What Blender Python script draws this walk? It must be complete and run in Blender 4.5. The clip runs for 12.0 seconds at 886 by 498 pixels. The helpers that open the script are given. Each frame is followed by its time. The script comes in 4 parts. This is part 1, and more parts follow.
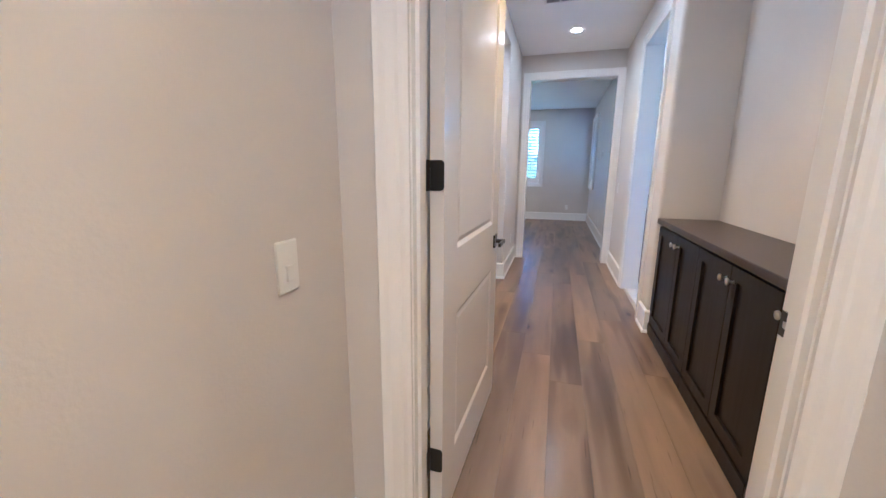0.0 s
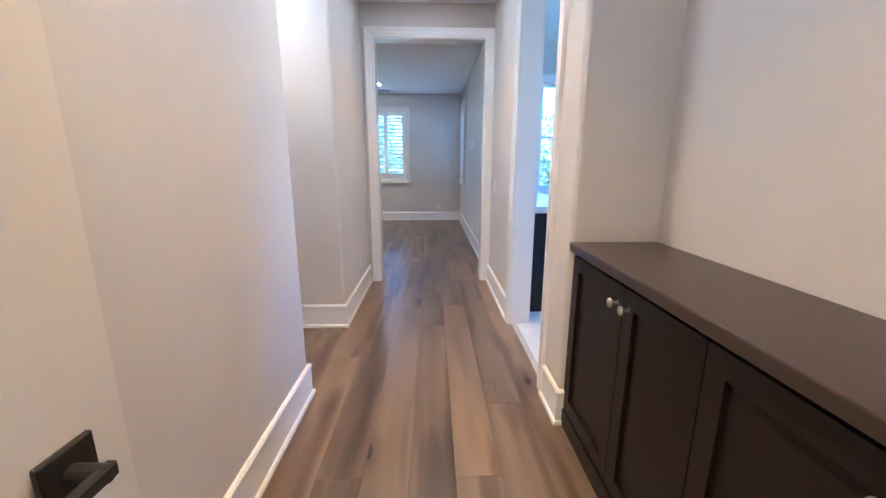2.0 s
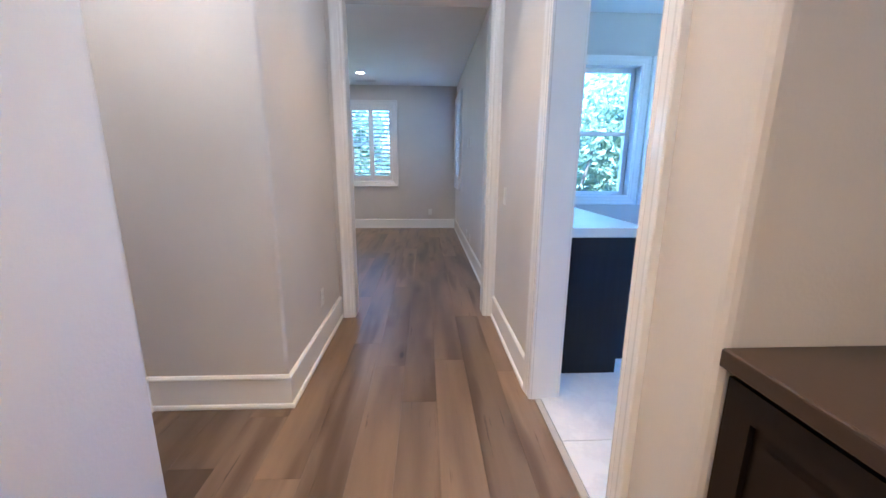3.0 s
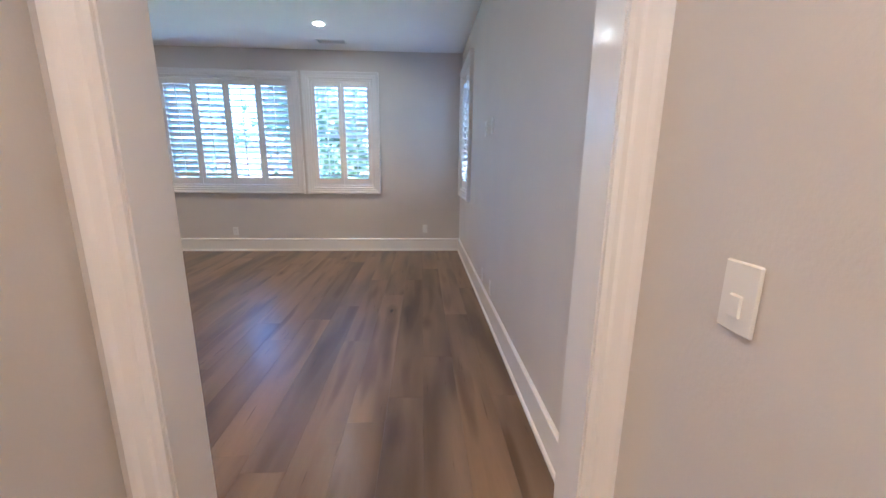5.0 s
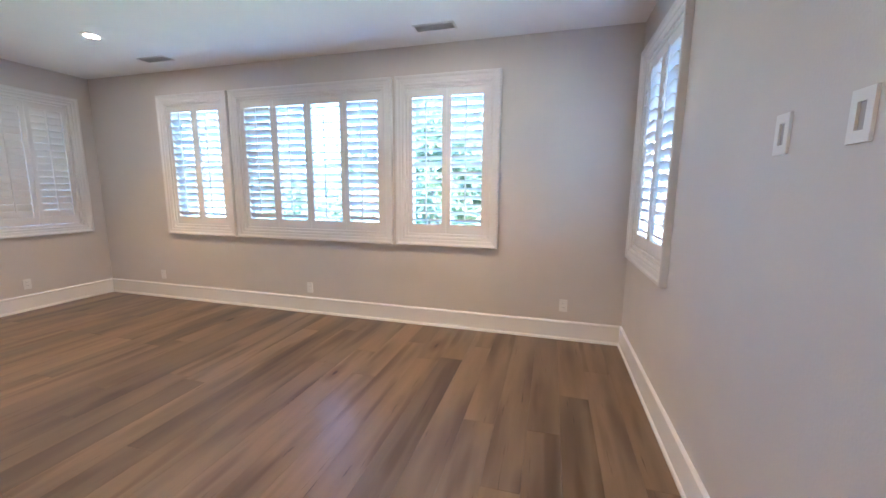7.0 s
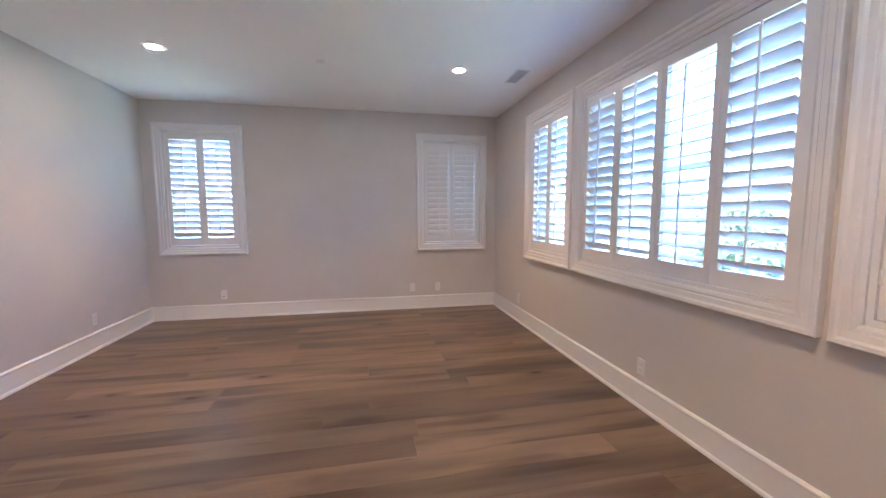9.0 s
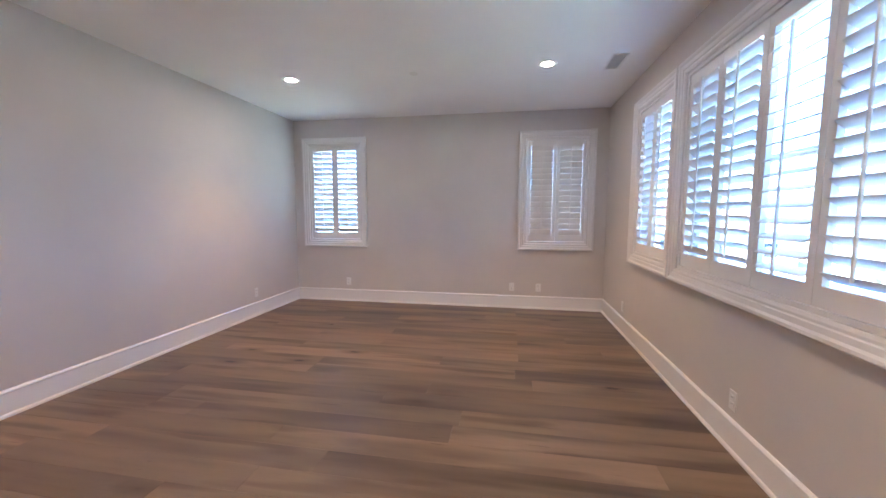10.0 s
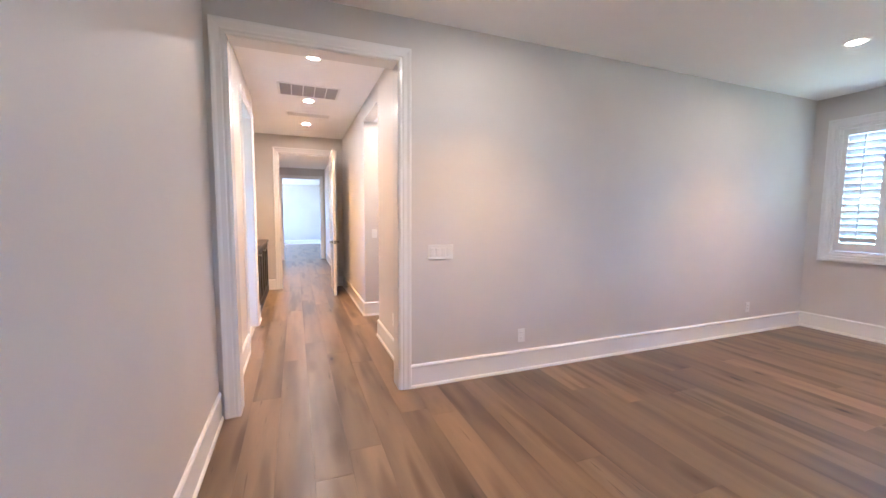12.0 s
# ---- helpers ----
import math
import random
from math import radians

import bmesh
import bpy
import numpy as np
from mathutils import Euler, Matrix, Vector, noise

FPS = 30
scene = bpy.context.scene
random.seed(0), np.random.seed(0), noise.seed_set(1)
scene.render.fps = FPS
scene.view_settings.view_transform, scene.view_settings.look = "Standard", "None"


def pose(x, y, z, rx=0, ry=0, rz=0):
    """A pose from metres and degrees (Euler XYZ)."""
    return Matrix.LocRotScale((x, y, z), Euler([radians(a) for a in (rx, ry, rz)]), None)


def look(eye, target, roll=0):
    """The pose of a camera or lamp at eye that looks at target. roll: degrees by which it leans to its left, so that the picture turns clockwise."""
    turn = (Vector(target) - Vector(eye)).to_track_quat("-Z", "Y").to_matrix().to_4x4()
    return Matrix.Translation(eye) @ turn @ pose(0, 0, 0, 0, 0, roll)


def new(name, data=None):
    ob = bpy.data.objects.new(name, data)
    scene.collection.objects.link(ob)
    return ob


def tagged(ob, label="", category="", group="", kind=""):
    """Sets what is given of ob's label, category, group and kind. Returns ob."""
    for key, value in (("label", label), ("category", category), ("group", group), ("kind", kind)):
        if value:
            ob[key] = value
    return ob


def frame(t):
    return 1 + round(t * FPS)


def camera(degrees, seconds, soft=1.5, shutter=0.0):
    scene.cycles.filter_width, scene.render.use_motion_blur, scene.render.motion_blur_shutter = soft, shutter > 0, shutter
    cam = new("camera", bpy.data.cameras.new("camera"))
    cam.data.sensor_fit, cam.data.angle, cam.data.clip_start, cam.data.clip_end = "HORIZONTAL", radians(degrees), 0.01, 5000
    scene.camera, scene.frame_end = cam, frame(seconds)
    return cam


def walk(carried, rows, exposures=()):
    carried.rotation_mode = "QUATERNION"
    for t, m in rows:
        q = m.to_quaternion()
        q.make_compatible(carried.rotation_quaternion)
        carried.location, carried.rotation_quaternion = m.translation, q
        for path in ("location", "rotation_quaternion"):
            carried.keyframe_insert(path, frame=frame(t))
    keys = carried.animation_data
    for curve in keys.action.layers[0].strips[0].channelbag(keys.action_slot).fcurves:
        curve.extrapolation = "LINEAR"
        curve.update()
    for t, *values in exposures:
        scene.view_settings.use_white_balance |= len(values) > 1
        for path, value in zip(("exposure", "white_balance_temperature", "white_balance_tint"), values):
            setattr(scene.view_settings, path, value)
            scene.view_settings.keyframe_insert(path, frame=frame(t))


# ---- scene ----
cam = camera(99.0, 12.0)
PATH = [
    (0, (-0.125, 0.258, 1.251), (-0.682, 2.135, 0.842), 0.4),
    (0.5, (-0.162, 0.477, 1.25), (-0.322, 2.426, 0.83), 0.4),
    (1, (-0.108, 0.825, 1.25), (-0.131, 2.779, 0.824), 0.1),
    (1.5, (-0.071, 1.294, 1.25), (-0.058, 3.247, 0.818), -0.0),
    (2, (0.005, 1.794, 1.241), (0.059, 3.746, 0.808), 0.1),
    (2.5, (0.044, 2.299, 1.251), (0.118, 4.251, 0.821), -0.1),
    (3, (0.037, 2.767, 1.251), (0.129, 4.719, 0.822), 0.4),
    (3.2, (0.042, 2.966, 1.245), (0.142, 4.917, 0.815), 0.6),
    (4.8, (0.097, 4.704, 1.254), (0.208, 6.654, 0.823), 0.6),
    (5, (0.089, 4.932, 1.247), (0.2, 6.882, 0.818), 0.6),
    (5.5, (0.108, 5.46, 1.251), (0.211, 7.411, 0.827), 0.5),
    (6, (0.108, 5.996, 1.296), (0.189, 7.946, 0.86), 0.4),
    (6.5, (0.032, 6.461, 1.319), (-0.095, 8.421, 0.942), 0.4),
    (7, (-0.019, 6.9, 1.386), (-0.558, 8.802, 1.083), 0.4),
    (7.5, (-0.126, 7.322, 1.38), (-1.198, 8.994, 1.144), 0.3),
    (7.7, (-0.138, 7.498, 1.392), (-1.394, 9.038, 1.167), 0.2),
    (9.3, (-0.388, 8.868, 1.358), (-2.376, 8.986, 1.17), 0.1),
    (9.5, (-0.387, 9.0, 1.363), (-2.378, 8.949, 1.171), 0.2),
    (10, (-0.279, 9.236, 1.357), (-2.24, 8.89, 1.167), 0.1),
    (10.5, (-0.159, 9.461, 1.353), (-2.006, 8.717, 1.162), 0.2),
    (11, (0.04, 9.437, 1.334), (-1.483, 8.153, 1.155), 0.5),
    (11.5, (0.173, 9.133, 1.325), (-0.864, 7.431, 1.152), 0.4),
    (12, (0.154, 8.694, 1.33), (-0.568, 6.836, 1.159), 0.4),
]
EXPOSURES = [(0, 4.62, 4080, 9), (1.5, 4.75, 4120, 9), (3.0, 4.5, 4280, 10), (4.8, 4.65, 4650, 13), (6.0, 5.1, 5000, 13), (7.7, 5.05, 5100, 17), (9.5, 4.85, 5150, 23), (11, 5.2, 5150, 20), (12, 5.25, 5150, 20)]
walk(cam, [(t, look(eye, target, roll)) for t, eye, target, roll in PATH], EXPOSURES)

# ---- light ----
world = bpy.data.worlds.new("sky")
scene.world = world
world.use_nodes = True
wn = world.node_tree
sky = wn.nodes.new("ShaderNodeTexSky")
sky.sky_type, sky.sun_disc = "NISHITA", False
sky.ozone_density, sky.dust_density = 8.0, 0.0
sky.sun_elevation, sky.sun_rotation = radians(52), radians(200)
wn.links.new(sky.outputs[0], wn.nodes["Background"].inputs[0])
wn.nodes["Background"].inputs[1].default_value = 0.100
sun = new("sun", bpy.data.lights.new("sun", "SUN"))
sun.data.energy, sun.data.angle, sun.data.color = 2.9, radians(0.5), (1.0, 0.95, 0.88)
sun.matrix_world = look((4, -20, 26), (0, 0, 0))

DAYLIGHT = (0.80, 0.90, 1.0)


def window_fill_lamp(x, y, z, width, height, watts, target, colour=DAYLIGHT):
    """Area lamp added in an unseen window's opening, standing in for sky light."""
    lamp = new("window_fill_lamp", bpy.data.lights.new("window_fill_lamp", "AREA"))
    lamp.data.shape, lamp.data.size, lamp.data.size_y = "RECTANGLE", width, height
    lamp.data.energy, lamp.data.color = watts, colour
    lamp.matrix_world = look((x, y, z), target)


# Two brighten the far room, one the bathroom; none of the windows is seen.
window_fill_lamp(2.44, -8.10, 1.625, 1.45, 1.4, 2.2, (0, -8.10, 1.625))
window_fill_lamp(4.04, 5.00, 1.65, 0.95, 1.15, 0.30, (0, 5.00, 1.65))
window_fill_lamp(2.44, -5.80, 1.625, 1.45, 1.4, 2.2, (0, -5.80, 1.625))


# ---- materials ----
def material(name, colour, rough=0.5, metal=0.0):
    m = bpy.data.materials.new(name)
    m.use_nodes = True
    b = m.node_tree.nodes["Principled BSDF"]
    b.inputs["Base Color"].default_value = (*colour, 1)
    b.inputs["Roughness"].default_value = rough
    b.inputs["Metallic"].default_value = metal
    return m


def node(m, kind, **values):
    n = m.node_tree.nodes.new(kind)
    for k, v in values.items():
        n.inputs[k].default_value = v
    return n


def link(m, a, b):
    m.node_tree.links.new(a, b)


def bsdf(m):
    return m.node_tree.nodes["Principled BSDF"]


def ramp(m, source, stops):
    r = m.node_tree.nodes.new("ShaderNodeValToRGB")
    while len(r.color_ramp.elements) < len(stops):
        r.color_ramp.elements.new(0.5)
    for e, (p, c) in zip(r.color_ramp.elements, stops):
        e.position, e.color = p, (*c, 1)
    link(m, source, r.inputs[0])
    return r.outputs[0]


def mix(m, kind, fac, a, b):
    n = m.node_tree.nodes.new("ShaderNodeMix")
    n.data_type, n.blend_type = "RGBA", kind
    for value, slot in ((fac, n.inputs[0]), (a, n.inputs[6]), (b, n.inputs[7])):
        if isinstance(value, bpy.types.NodeSocket):
            link(m, value, slot)
        elif isinstance(value, tuple):
            slot.default_value = (*value, 1)
        else:
            slot.default_value = value
    return n.outputs[2]


def noise_of(m, scale, detail=4.0, stretch=(1, 1, 1), coords="Object", rough=0.55, shift=None):
    tc = node(m, "ShaderNodeTexCoord")
    mp = node(m, "ShaderNodeMapping", Scale=stretch)
    link(m, tc.outputs[coords], mp.inputs[0])
    if shift is not None:
        link(m, shift, mp.inputs["Location"])
    n = node(m, "ShaderNodeTexNoise", Scale=scale, Detail=detail, Roughness=rough)
    link(m, mp.outputs[0], n.inputs["Vector"])
    return n.outputs["Fac"]


def bump(m, height, strength, distance=0.002):
    b = node(m, "ShaderNodeBump", Strength=strength, Distance=distance)
    link(m, height, b.inputs["Height"])
    link(m, b.outputs[0], bsdf(m).inputs["Normal"])


def painted(name, colour, rough, grain, strength, spread=0.04):
    """Paint with a fine orange-peel relief and a faint unevenness of tone."""
    m = material(name, colour, rough)
    broad = noise_of(m, 1.3, 3)
    lo = tuple(c * (1 - spread) for c in colour)
    hi = tuple(min(1, c * (1 + spread)) for c in colour)
    link(m, ramp(m, broad, [(0.3, lo), (0.7, hi)]), bsdf(m).inputs["Base Color"])
    bump(m, noise_of(m, grain, 3), strength)
    return m


wall_paint = painted("greige_wall_paint", (0.645, 0.608, 0.570), 0.55, 110, 0.30)
ceiling_paint = painted("ceiling_paint", (0.91, 0.905, 0.895), 0.8, 160, 0.15, 0.02)
trim_paint = painted("white_trim_paint", (0.87, 0.855, 0.835), 0.22, 60, 0.05, 0.02)
door_paint = painted("door_paint", (0.78, 0.75, 0.72), 0.15, 45, 0.04, 0.02)
shutter_paint = painted("shutter_paint", (0.77, 0.757, 0.737), 0.35, 60, 0.03, 0.02)
plastic = painted("white_plastic", (0.80, 0.79, 0.76), 0.35, 90, 0.02, 0.01)
black_metal = painted("matt_black_metal", (0.018, 0.017, 0.017), 0.42, 120, 0.05, 0.1)
nickel = painted("satin_nickel", (0.66, 0.64, 0.60), 0.28, 200, 0.03, 0.03)
bsdf(nickel).inputs["Metallic"].default_value = 1.0
# Near-black colour that stands in for the shade inside slots and behind far panes.
dark_gap = material("recess_shade", (0.03, 0.028, 0.027), 0.8)
grey_metal = painted("grey_vent_metal", (0.42, 0.40, 0.38), 0.5, 150, 0.03)
vent_grey = material("vent_duct_grey", (0.46, 0.455, 0.45), 0.7)
tub_white = painted("white_acrylic", (0.85, 0.85, 0.86), 0.15, 20, 0.01, 0.01)
quartz = painted("white_quartz", (0.80, 0.80, 0.80), 0.12, 25, 0.01, 0.05)


def wood(name, dark, light, rough):
    """Stained wood with its grain upright."""
    m = material(name, light, rough)
    s = (14, 14, 0.7)
    grain = noise_of(m, 2.2, 8, s, rough=0.62)
    fine = noise_of(m, 9, 4, s, rough=0.7)
    cloud = noise_of(m, 2.0, 3, (1, 1, 0.5))
    mid = tuple((a + b) / 2 for a, b in zip(dark, light))
    base = ramp(m, grain, [(0.18, dark), (0.5, mid), (0.82, light)])
    base = mix(m, "MULTIPLY", 0.16, base, ramp(m, fine, [(0.3, (0.5, 0.47, 0.45)), (0.62, (1, 1, 1))]))
    base = mix(m, "MULTIPLY", 0.65, base, ramp(m, cloud, [(0.33, (0.34, 0.31, 0.29)), (0.45, (0.80, 0.78, 0.76)), (0.64, (1.3, 1.28, 1.26))]))
    link(m, base, bsdf(m).inputs["Base Color"])
    rr = node(m, "ShaderNodeMapRange", **{"To Min": rough - 0.08, "To Max": rough + 0.12})
    link(m, grain, rr.inputs["Value"])
    link(m, rr.outputs[0], bsdf(m).inputs["Roughness"])
    bsdf(m).inputs["Specular IOR Level"].default_value = 0.32
    bump(m, fine, 0.18, 0.001)
    return m


def plank_wood(name, tone, rough):
    """Oiled wide oak under a satin lacquer: each board's own tone, soft clouds, fine grain, mineral streaks, checks and small knots."""
    m = material(name, tone, rough)
    info = node(m, "ShaderNodeObjectInfo")
    rnd = info.outputs["Random"]
    mul = node(m, "ShaderNodeVectorMath")
    mul.operation = "SCALE"
    mul.inputs[0].default_value = (37, 91, 53)
    link(m, rnd, mul.inputs["Scale"])
    shift = mul.outputs[0]
    cloud = noise_of(m, 1.2, 2, (4.0, 0.62, 1), shift=shift, rough=0.45)
    grain = noise_of(m, 2.0, 4, (7, 0.55, 1), shift=shift, rough=0.5)
    fine = noise_of(m, 8.0, 4, (14, 1.6, 1), shift=shift, rough=0.6)
    mineral = noise_of(m, 1.3, 2, (4.6, 0.5, 1), shift=shift, rough=0.5)
    base = ramp(m, cloud, [(0.30, tuple(c * k for c, k in zip(tone, (0.52, 0.48, 0.45)))), (0.46, tuple(c * 0.94 for c in tone)), (0.66, tuple(c * k for c, k in zip(tone, (1.26, 1.27, 1.28))))])
    base = mix(m, "MULTIPLY", 0.25, base, ramp(m, grain, [(0.32, (0.56, 0.52, 0.48)), (0.52, (1, 1, 1)), (0.72, (1.2, 1.2, 1.2))]))
    base = mix(m, "MULTIPLY", 0.12, base, ramp(m, fine, [(0.30, (0.60, 0.57, 0.54)), (0.55, (1, 1, 1))]))
    base = mix(m, "MULTIPLY", 1.0, base, info.outputs["Color"])
    base = mix(m, "MULTIPLY", 0.80, base, ramp(m, mineral, [(0.56, (1, 1, 1)), (0.63, (0.60, 0.55, 0.50)), (0.72, (0.34, 0.29, 0.25))]))
    check = noise_of(m, 2.2, 5, (26, 1.1, 1), shift=shift, rough=0.62)
    base = mix(m, "MULTIPLY", 0.75, base, ramp(m, check, [(0.655, (1, 1, 1)), (0.70, (0.30, 0.25, 0.22))]))
    wob = noise_of(m, 9.0, 3, (1, 1, 1), shift=shift)
    tc = node(m, "ShaderNodeTexCoord")
    mp = node(m, "ShaderNodeMapping", Scale=(4.4, 1.5, 1))
    link(m, tc.outputs["Object"], mp.inputs[0])
    link(m, shift, mp.inputs["Location"])
    vor = node(m, "ShaderNodeTexVoronoi", Scale=0.75)
    link(m, mp.outputs[0], vor.inputs["Vector"])
    near = node(m, "ShaderNodeMath")
    near.operation = "MULTIPLY_ADD"
    near.inputs[1].default_value, near.inputs[2].default_value = 0.10, -0.05
    link(m, wob, near.inputs[0])
    dist = node(m, "ShaderNodeMath")
    dist.operation = "ADD"
    link(m, vor.outputs["Distance"], dist.inputs[0])
    link(m, near.outputs[0], dist.inputs[1])
    base = mix(m, "MULTIPLY", 0.75, base, ramp(m, dist.outputs[0], [(0.05, (0.40, 0.33, 0.27)), (0.22, (1, 1, 1))]))
    base = mix(m, "MULTIPLY", 0.92, base, ramp(m, dist.outputs[0], [(0.030, (0.10, 0.075, 0.06)), (0.062, (1, 1, 1))]))
    link(m, base, bsdf(m).inputs["Base Color"])
    rr = node(m, "ShaderNodeMapRange", **{"To Min": rough - 0.05, "To Max": rough + 0.12})
    link(m, cloud, rr.inputs["Value"])
    link(m, rr.outputs[0], bsdf(m).inputs["Roughness"])
    bsdf(m).inputs["Specular IOR Level"].default_value = 0.4
    bsdf(m).inputs["Coat Weight"].default_value = 0.45
    bsdf(m).inputs["Coat Roughness"].default_value = 0.25
    bump(m, grain, 0.10, 0.001)
    return m


oak = plank_wood("oiled_oak_plank", (0.170, 0.116, 0.071), 0.40)
espresso = wood("espresso_stained_wood", (0.006, 0.004, 0.0035), (0.014, 0.0095, 0.008), 0.38)
counter_wood = painted("brown_stained_top", (0.046, 0.030, 0.022), 0.33, 240, 0.10, 0.12)
navy = wood("dark_vanity_wood", (0.008, 0.009, 0.014), (0.016, 0.017, 0.024), 0.4)

tile_mat = material("pale_marble_tile", (0.80, 0.79, 0.77), 0.12)
veins = noise_of(tile_mat, 3.0, 7, rough=0.7)
link(tile_mat, ramp(tile_mat, veins, [(0.42, (0.82, 0.81, 0.79)), (0.5, (0.775, 0.765, 0.755)), (0.56, (0.84, 0.83, 0.81))]), bsdf(tile_mat).inputs["Base Color"])

glass = material("window_glass", (1, 1, 1), 0.0)
gt = glass.node_tree
gt.nodes.remove(bsdf(glass))
g_clear, g_gloss, g_mix = node(glass, "ShaderNodeBsdfTransparent"), node(glass, "ShaderNodeBsdfGlossy", Roughness=0.02), node(glass, "ShaderNodeMixShader")
g_clear.inputs[0].default_value = (0.93, 0.96, 0.95, 1)
g_face = node(glass, "ShaderNodeLayerWeight", Blend=0.5)
g_pow = node(glass, "ShaderNodeMath")
g_pow.operation = "POWER"
g_pow.inputs[1].default_value = 4.0
link(glass, g_face.outputs["Facing"], g_pow.inputs[0])
g_rng = node(glass, "ShaderNodeMapRange", **{"To Min": 0.03, "To Max": 0.5})
link(glass, g_pow.outputs[0], g_rng.inputs["Value"])
link(glass, g_rng.outputs[0], g_mix.inputs[0])
link(glass, g_clear.outputs[0], g_mix.inputs[1])
link(glass, g_gloss.outputs[0], g_mix.inputs[2])
link(glass, g_mix.outputs[0], gt.nodes["Material Output"].inputs[0])

lens_glow = material("lamp_lens_glow", (1, 0.9, 0.75), 0.4)
bsdf(lens_glow).inputs["Emission Color"].default_value = (1.0, 0.80, 0.56, 1)
bsdf(lens_glow).inputs["Emission Strength"].default_value = 14.0

leaf_mat = material("leaf_green", (0.06, 0.10, 0.03), 0.5)
gi = node(leaf_mat, "ShaderNodeNewGeometry")
leaf_tone = ramp(leaf_mat, gi.outputs["Random Per Island"], [(0.0, (0.040, 0.056, 0.026)), (0.6, (0.072, 0.092, 0.046)), (1.0, (0.115, 0.135, 0.078))])
link(leaf_mat, leaf_tone, bsdf(leaf_mat).inputs["Base Color"])
leaf_thin, leaf_mix = node(leaf_mat, "ShaderNodeBsdfTranslucent"), node(leaf_mat, "ShaderNodeAddShader")
link(leaf_mat, leaf_tone, leaf_thin.inputs["Color"])
link(leaf_mat, bsdf(leaf_mat).outputs[0], leaf_mix.inputs[0])
link(leaf_mat, leaf_thin.outputs[0], leaf_mix.inputs[1])
link(leaf_mat, leaf_mix.outputs[0], leaf_mat.node_tree.nodes["Material Output"].inputs[0])
bark = painted("bark", (0.12, 0.09, 0.07), 0.9, 18, 0.6, 0.25)
# Unseen ground, its colour lightened and greened to bounce light onto the ceilings.
ground_mat = painted("bounce_ground", (0.30, 0.345, 0.21), 0.95, 3, 0.3, 0.3)
stucco = painted("pale_stucco", (0.45, 0.41, 0.36), 0.9, 40, 0.4)
roof_tile = painted("clay_roof", (0.20, 0.105, 0.075), 0.85, 14, 0.5, 0.2)
hill_mat = painted("far_hill", (0.050, 0.060, 0.048), 1.0, 0.08, 0.1, 0.35)


# ---- mesh helpers ----
def finish(bm):
    bmesh.ops.recalc_face_normals(bm, faces=bm.faces)
    me = bpy.data.meshes.new("mesh")
    bm.to_mesh(me)
    bm.free()
    return me


def part(name, bm, mat, parent=None, label="", smooth=False):
    me = bm if isinstance(bm, bpy.types.Mesh) else finish(bm)
    me.name = name
    if not me.materials:
        me.materials.append(mat)
    if smooth:
        for p in me.polygons:
            p.use_smooth = True
    ob = new(name, me)
    ob.parent = parent
    if label:
        ob["label"] = label
    return ob


def structure(ob, label="", category=""):
    return tagged(ob, label, category, kind="structure")


def thing(name, m, label, category, group="", kind=""):
    ob = new(name)
    ob.empty_display_size = 0.05
    ob.matrix_basis = m
    return tagged(ob, label, category, group, kind)


def box(bm, x0, x1, y0, y1, z0, z1, bevel=0.0, seg=1):
    v = [bm.verts.new((x, y, z)) for z in (z0, z1) for y in (y0, y1) for x in (x0, x1)]
    faces = [bm.faces.new([v[i] for i in q]) for q in ((0, 1, 3, 2), (4, 5, 7, 6), (0, 1, 5, 4), (2, 3, 7, 6), (0, 2, 6, 4), (1, 3, 7, 5))]
    if bevel:
        edges = list({e for f in faces for e in f.edges})
        bmesh.ops.bevel(bm, geom=edges, offset=bevel, segments=seg, profile=0.5, affect="EDGES")
    return bm


def boxed(*a, **k):
    return box(bmesh.new(), *a, **k)


def lathe(bm, profile, n=24, m=None):
    """Turns (radius, height) pairs round the z axis."""
    rings = []
    for r, z in profile:
        rings.append([bm.verts.new((r * math.cos(2 * math.pi * i / n), r * math.sin(2 * math.pi * i / n), z)) for i in range(n)] if r > 1e-6 else [bm.verts.new((0, 0, z))])
    for a, b in zip(rings, rings[1:]):
        for i in range(n):
            j = (i + 1) % n
            q = [a[i % len(a)], a[j % len(a)], b[j % len(b)], b[i % len(b)]]
            q = list(dict.fromkeys(q))
            if len(q) > 2:
                bm.faces.new(q)
    if m is not None:
        bmesh.ops.transform(bm, matrix=m, verts=[v for r in rings for v in r])
    return bm


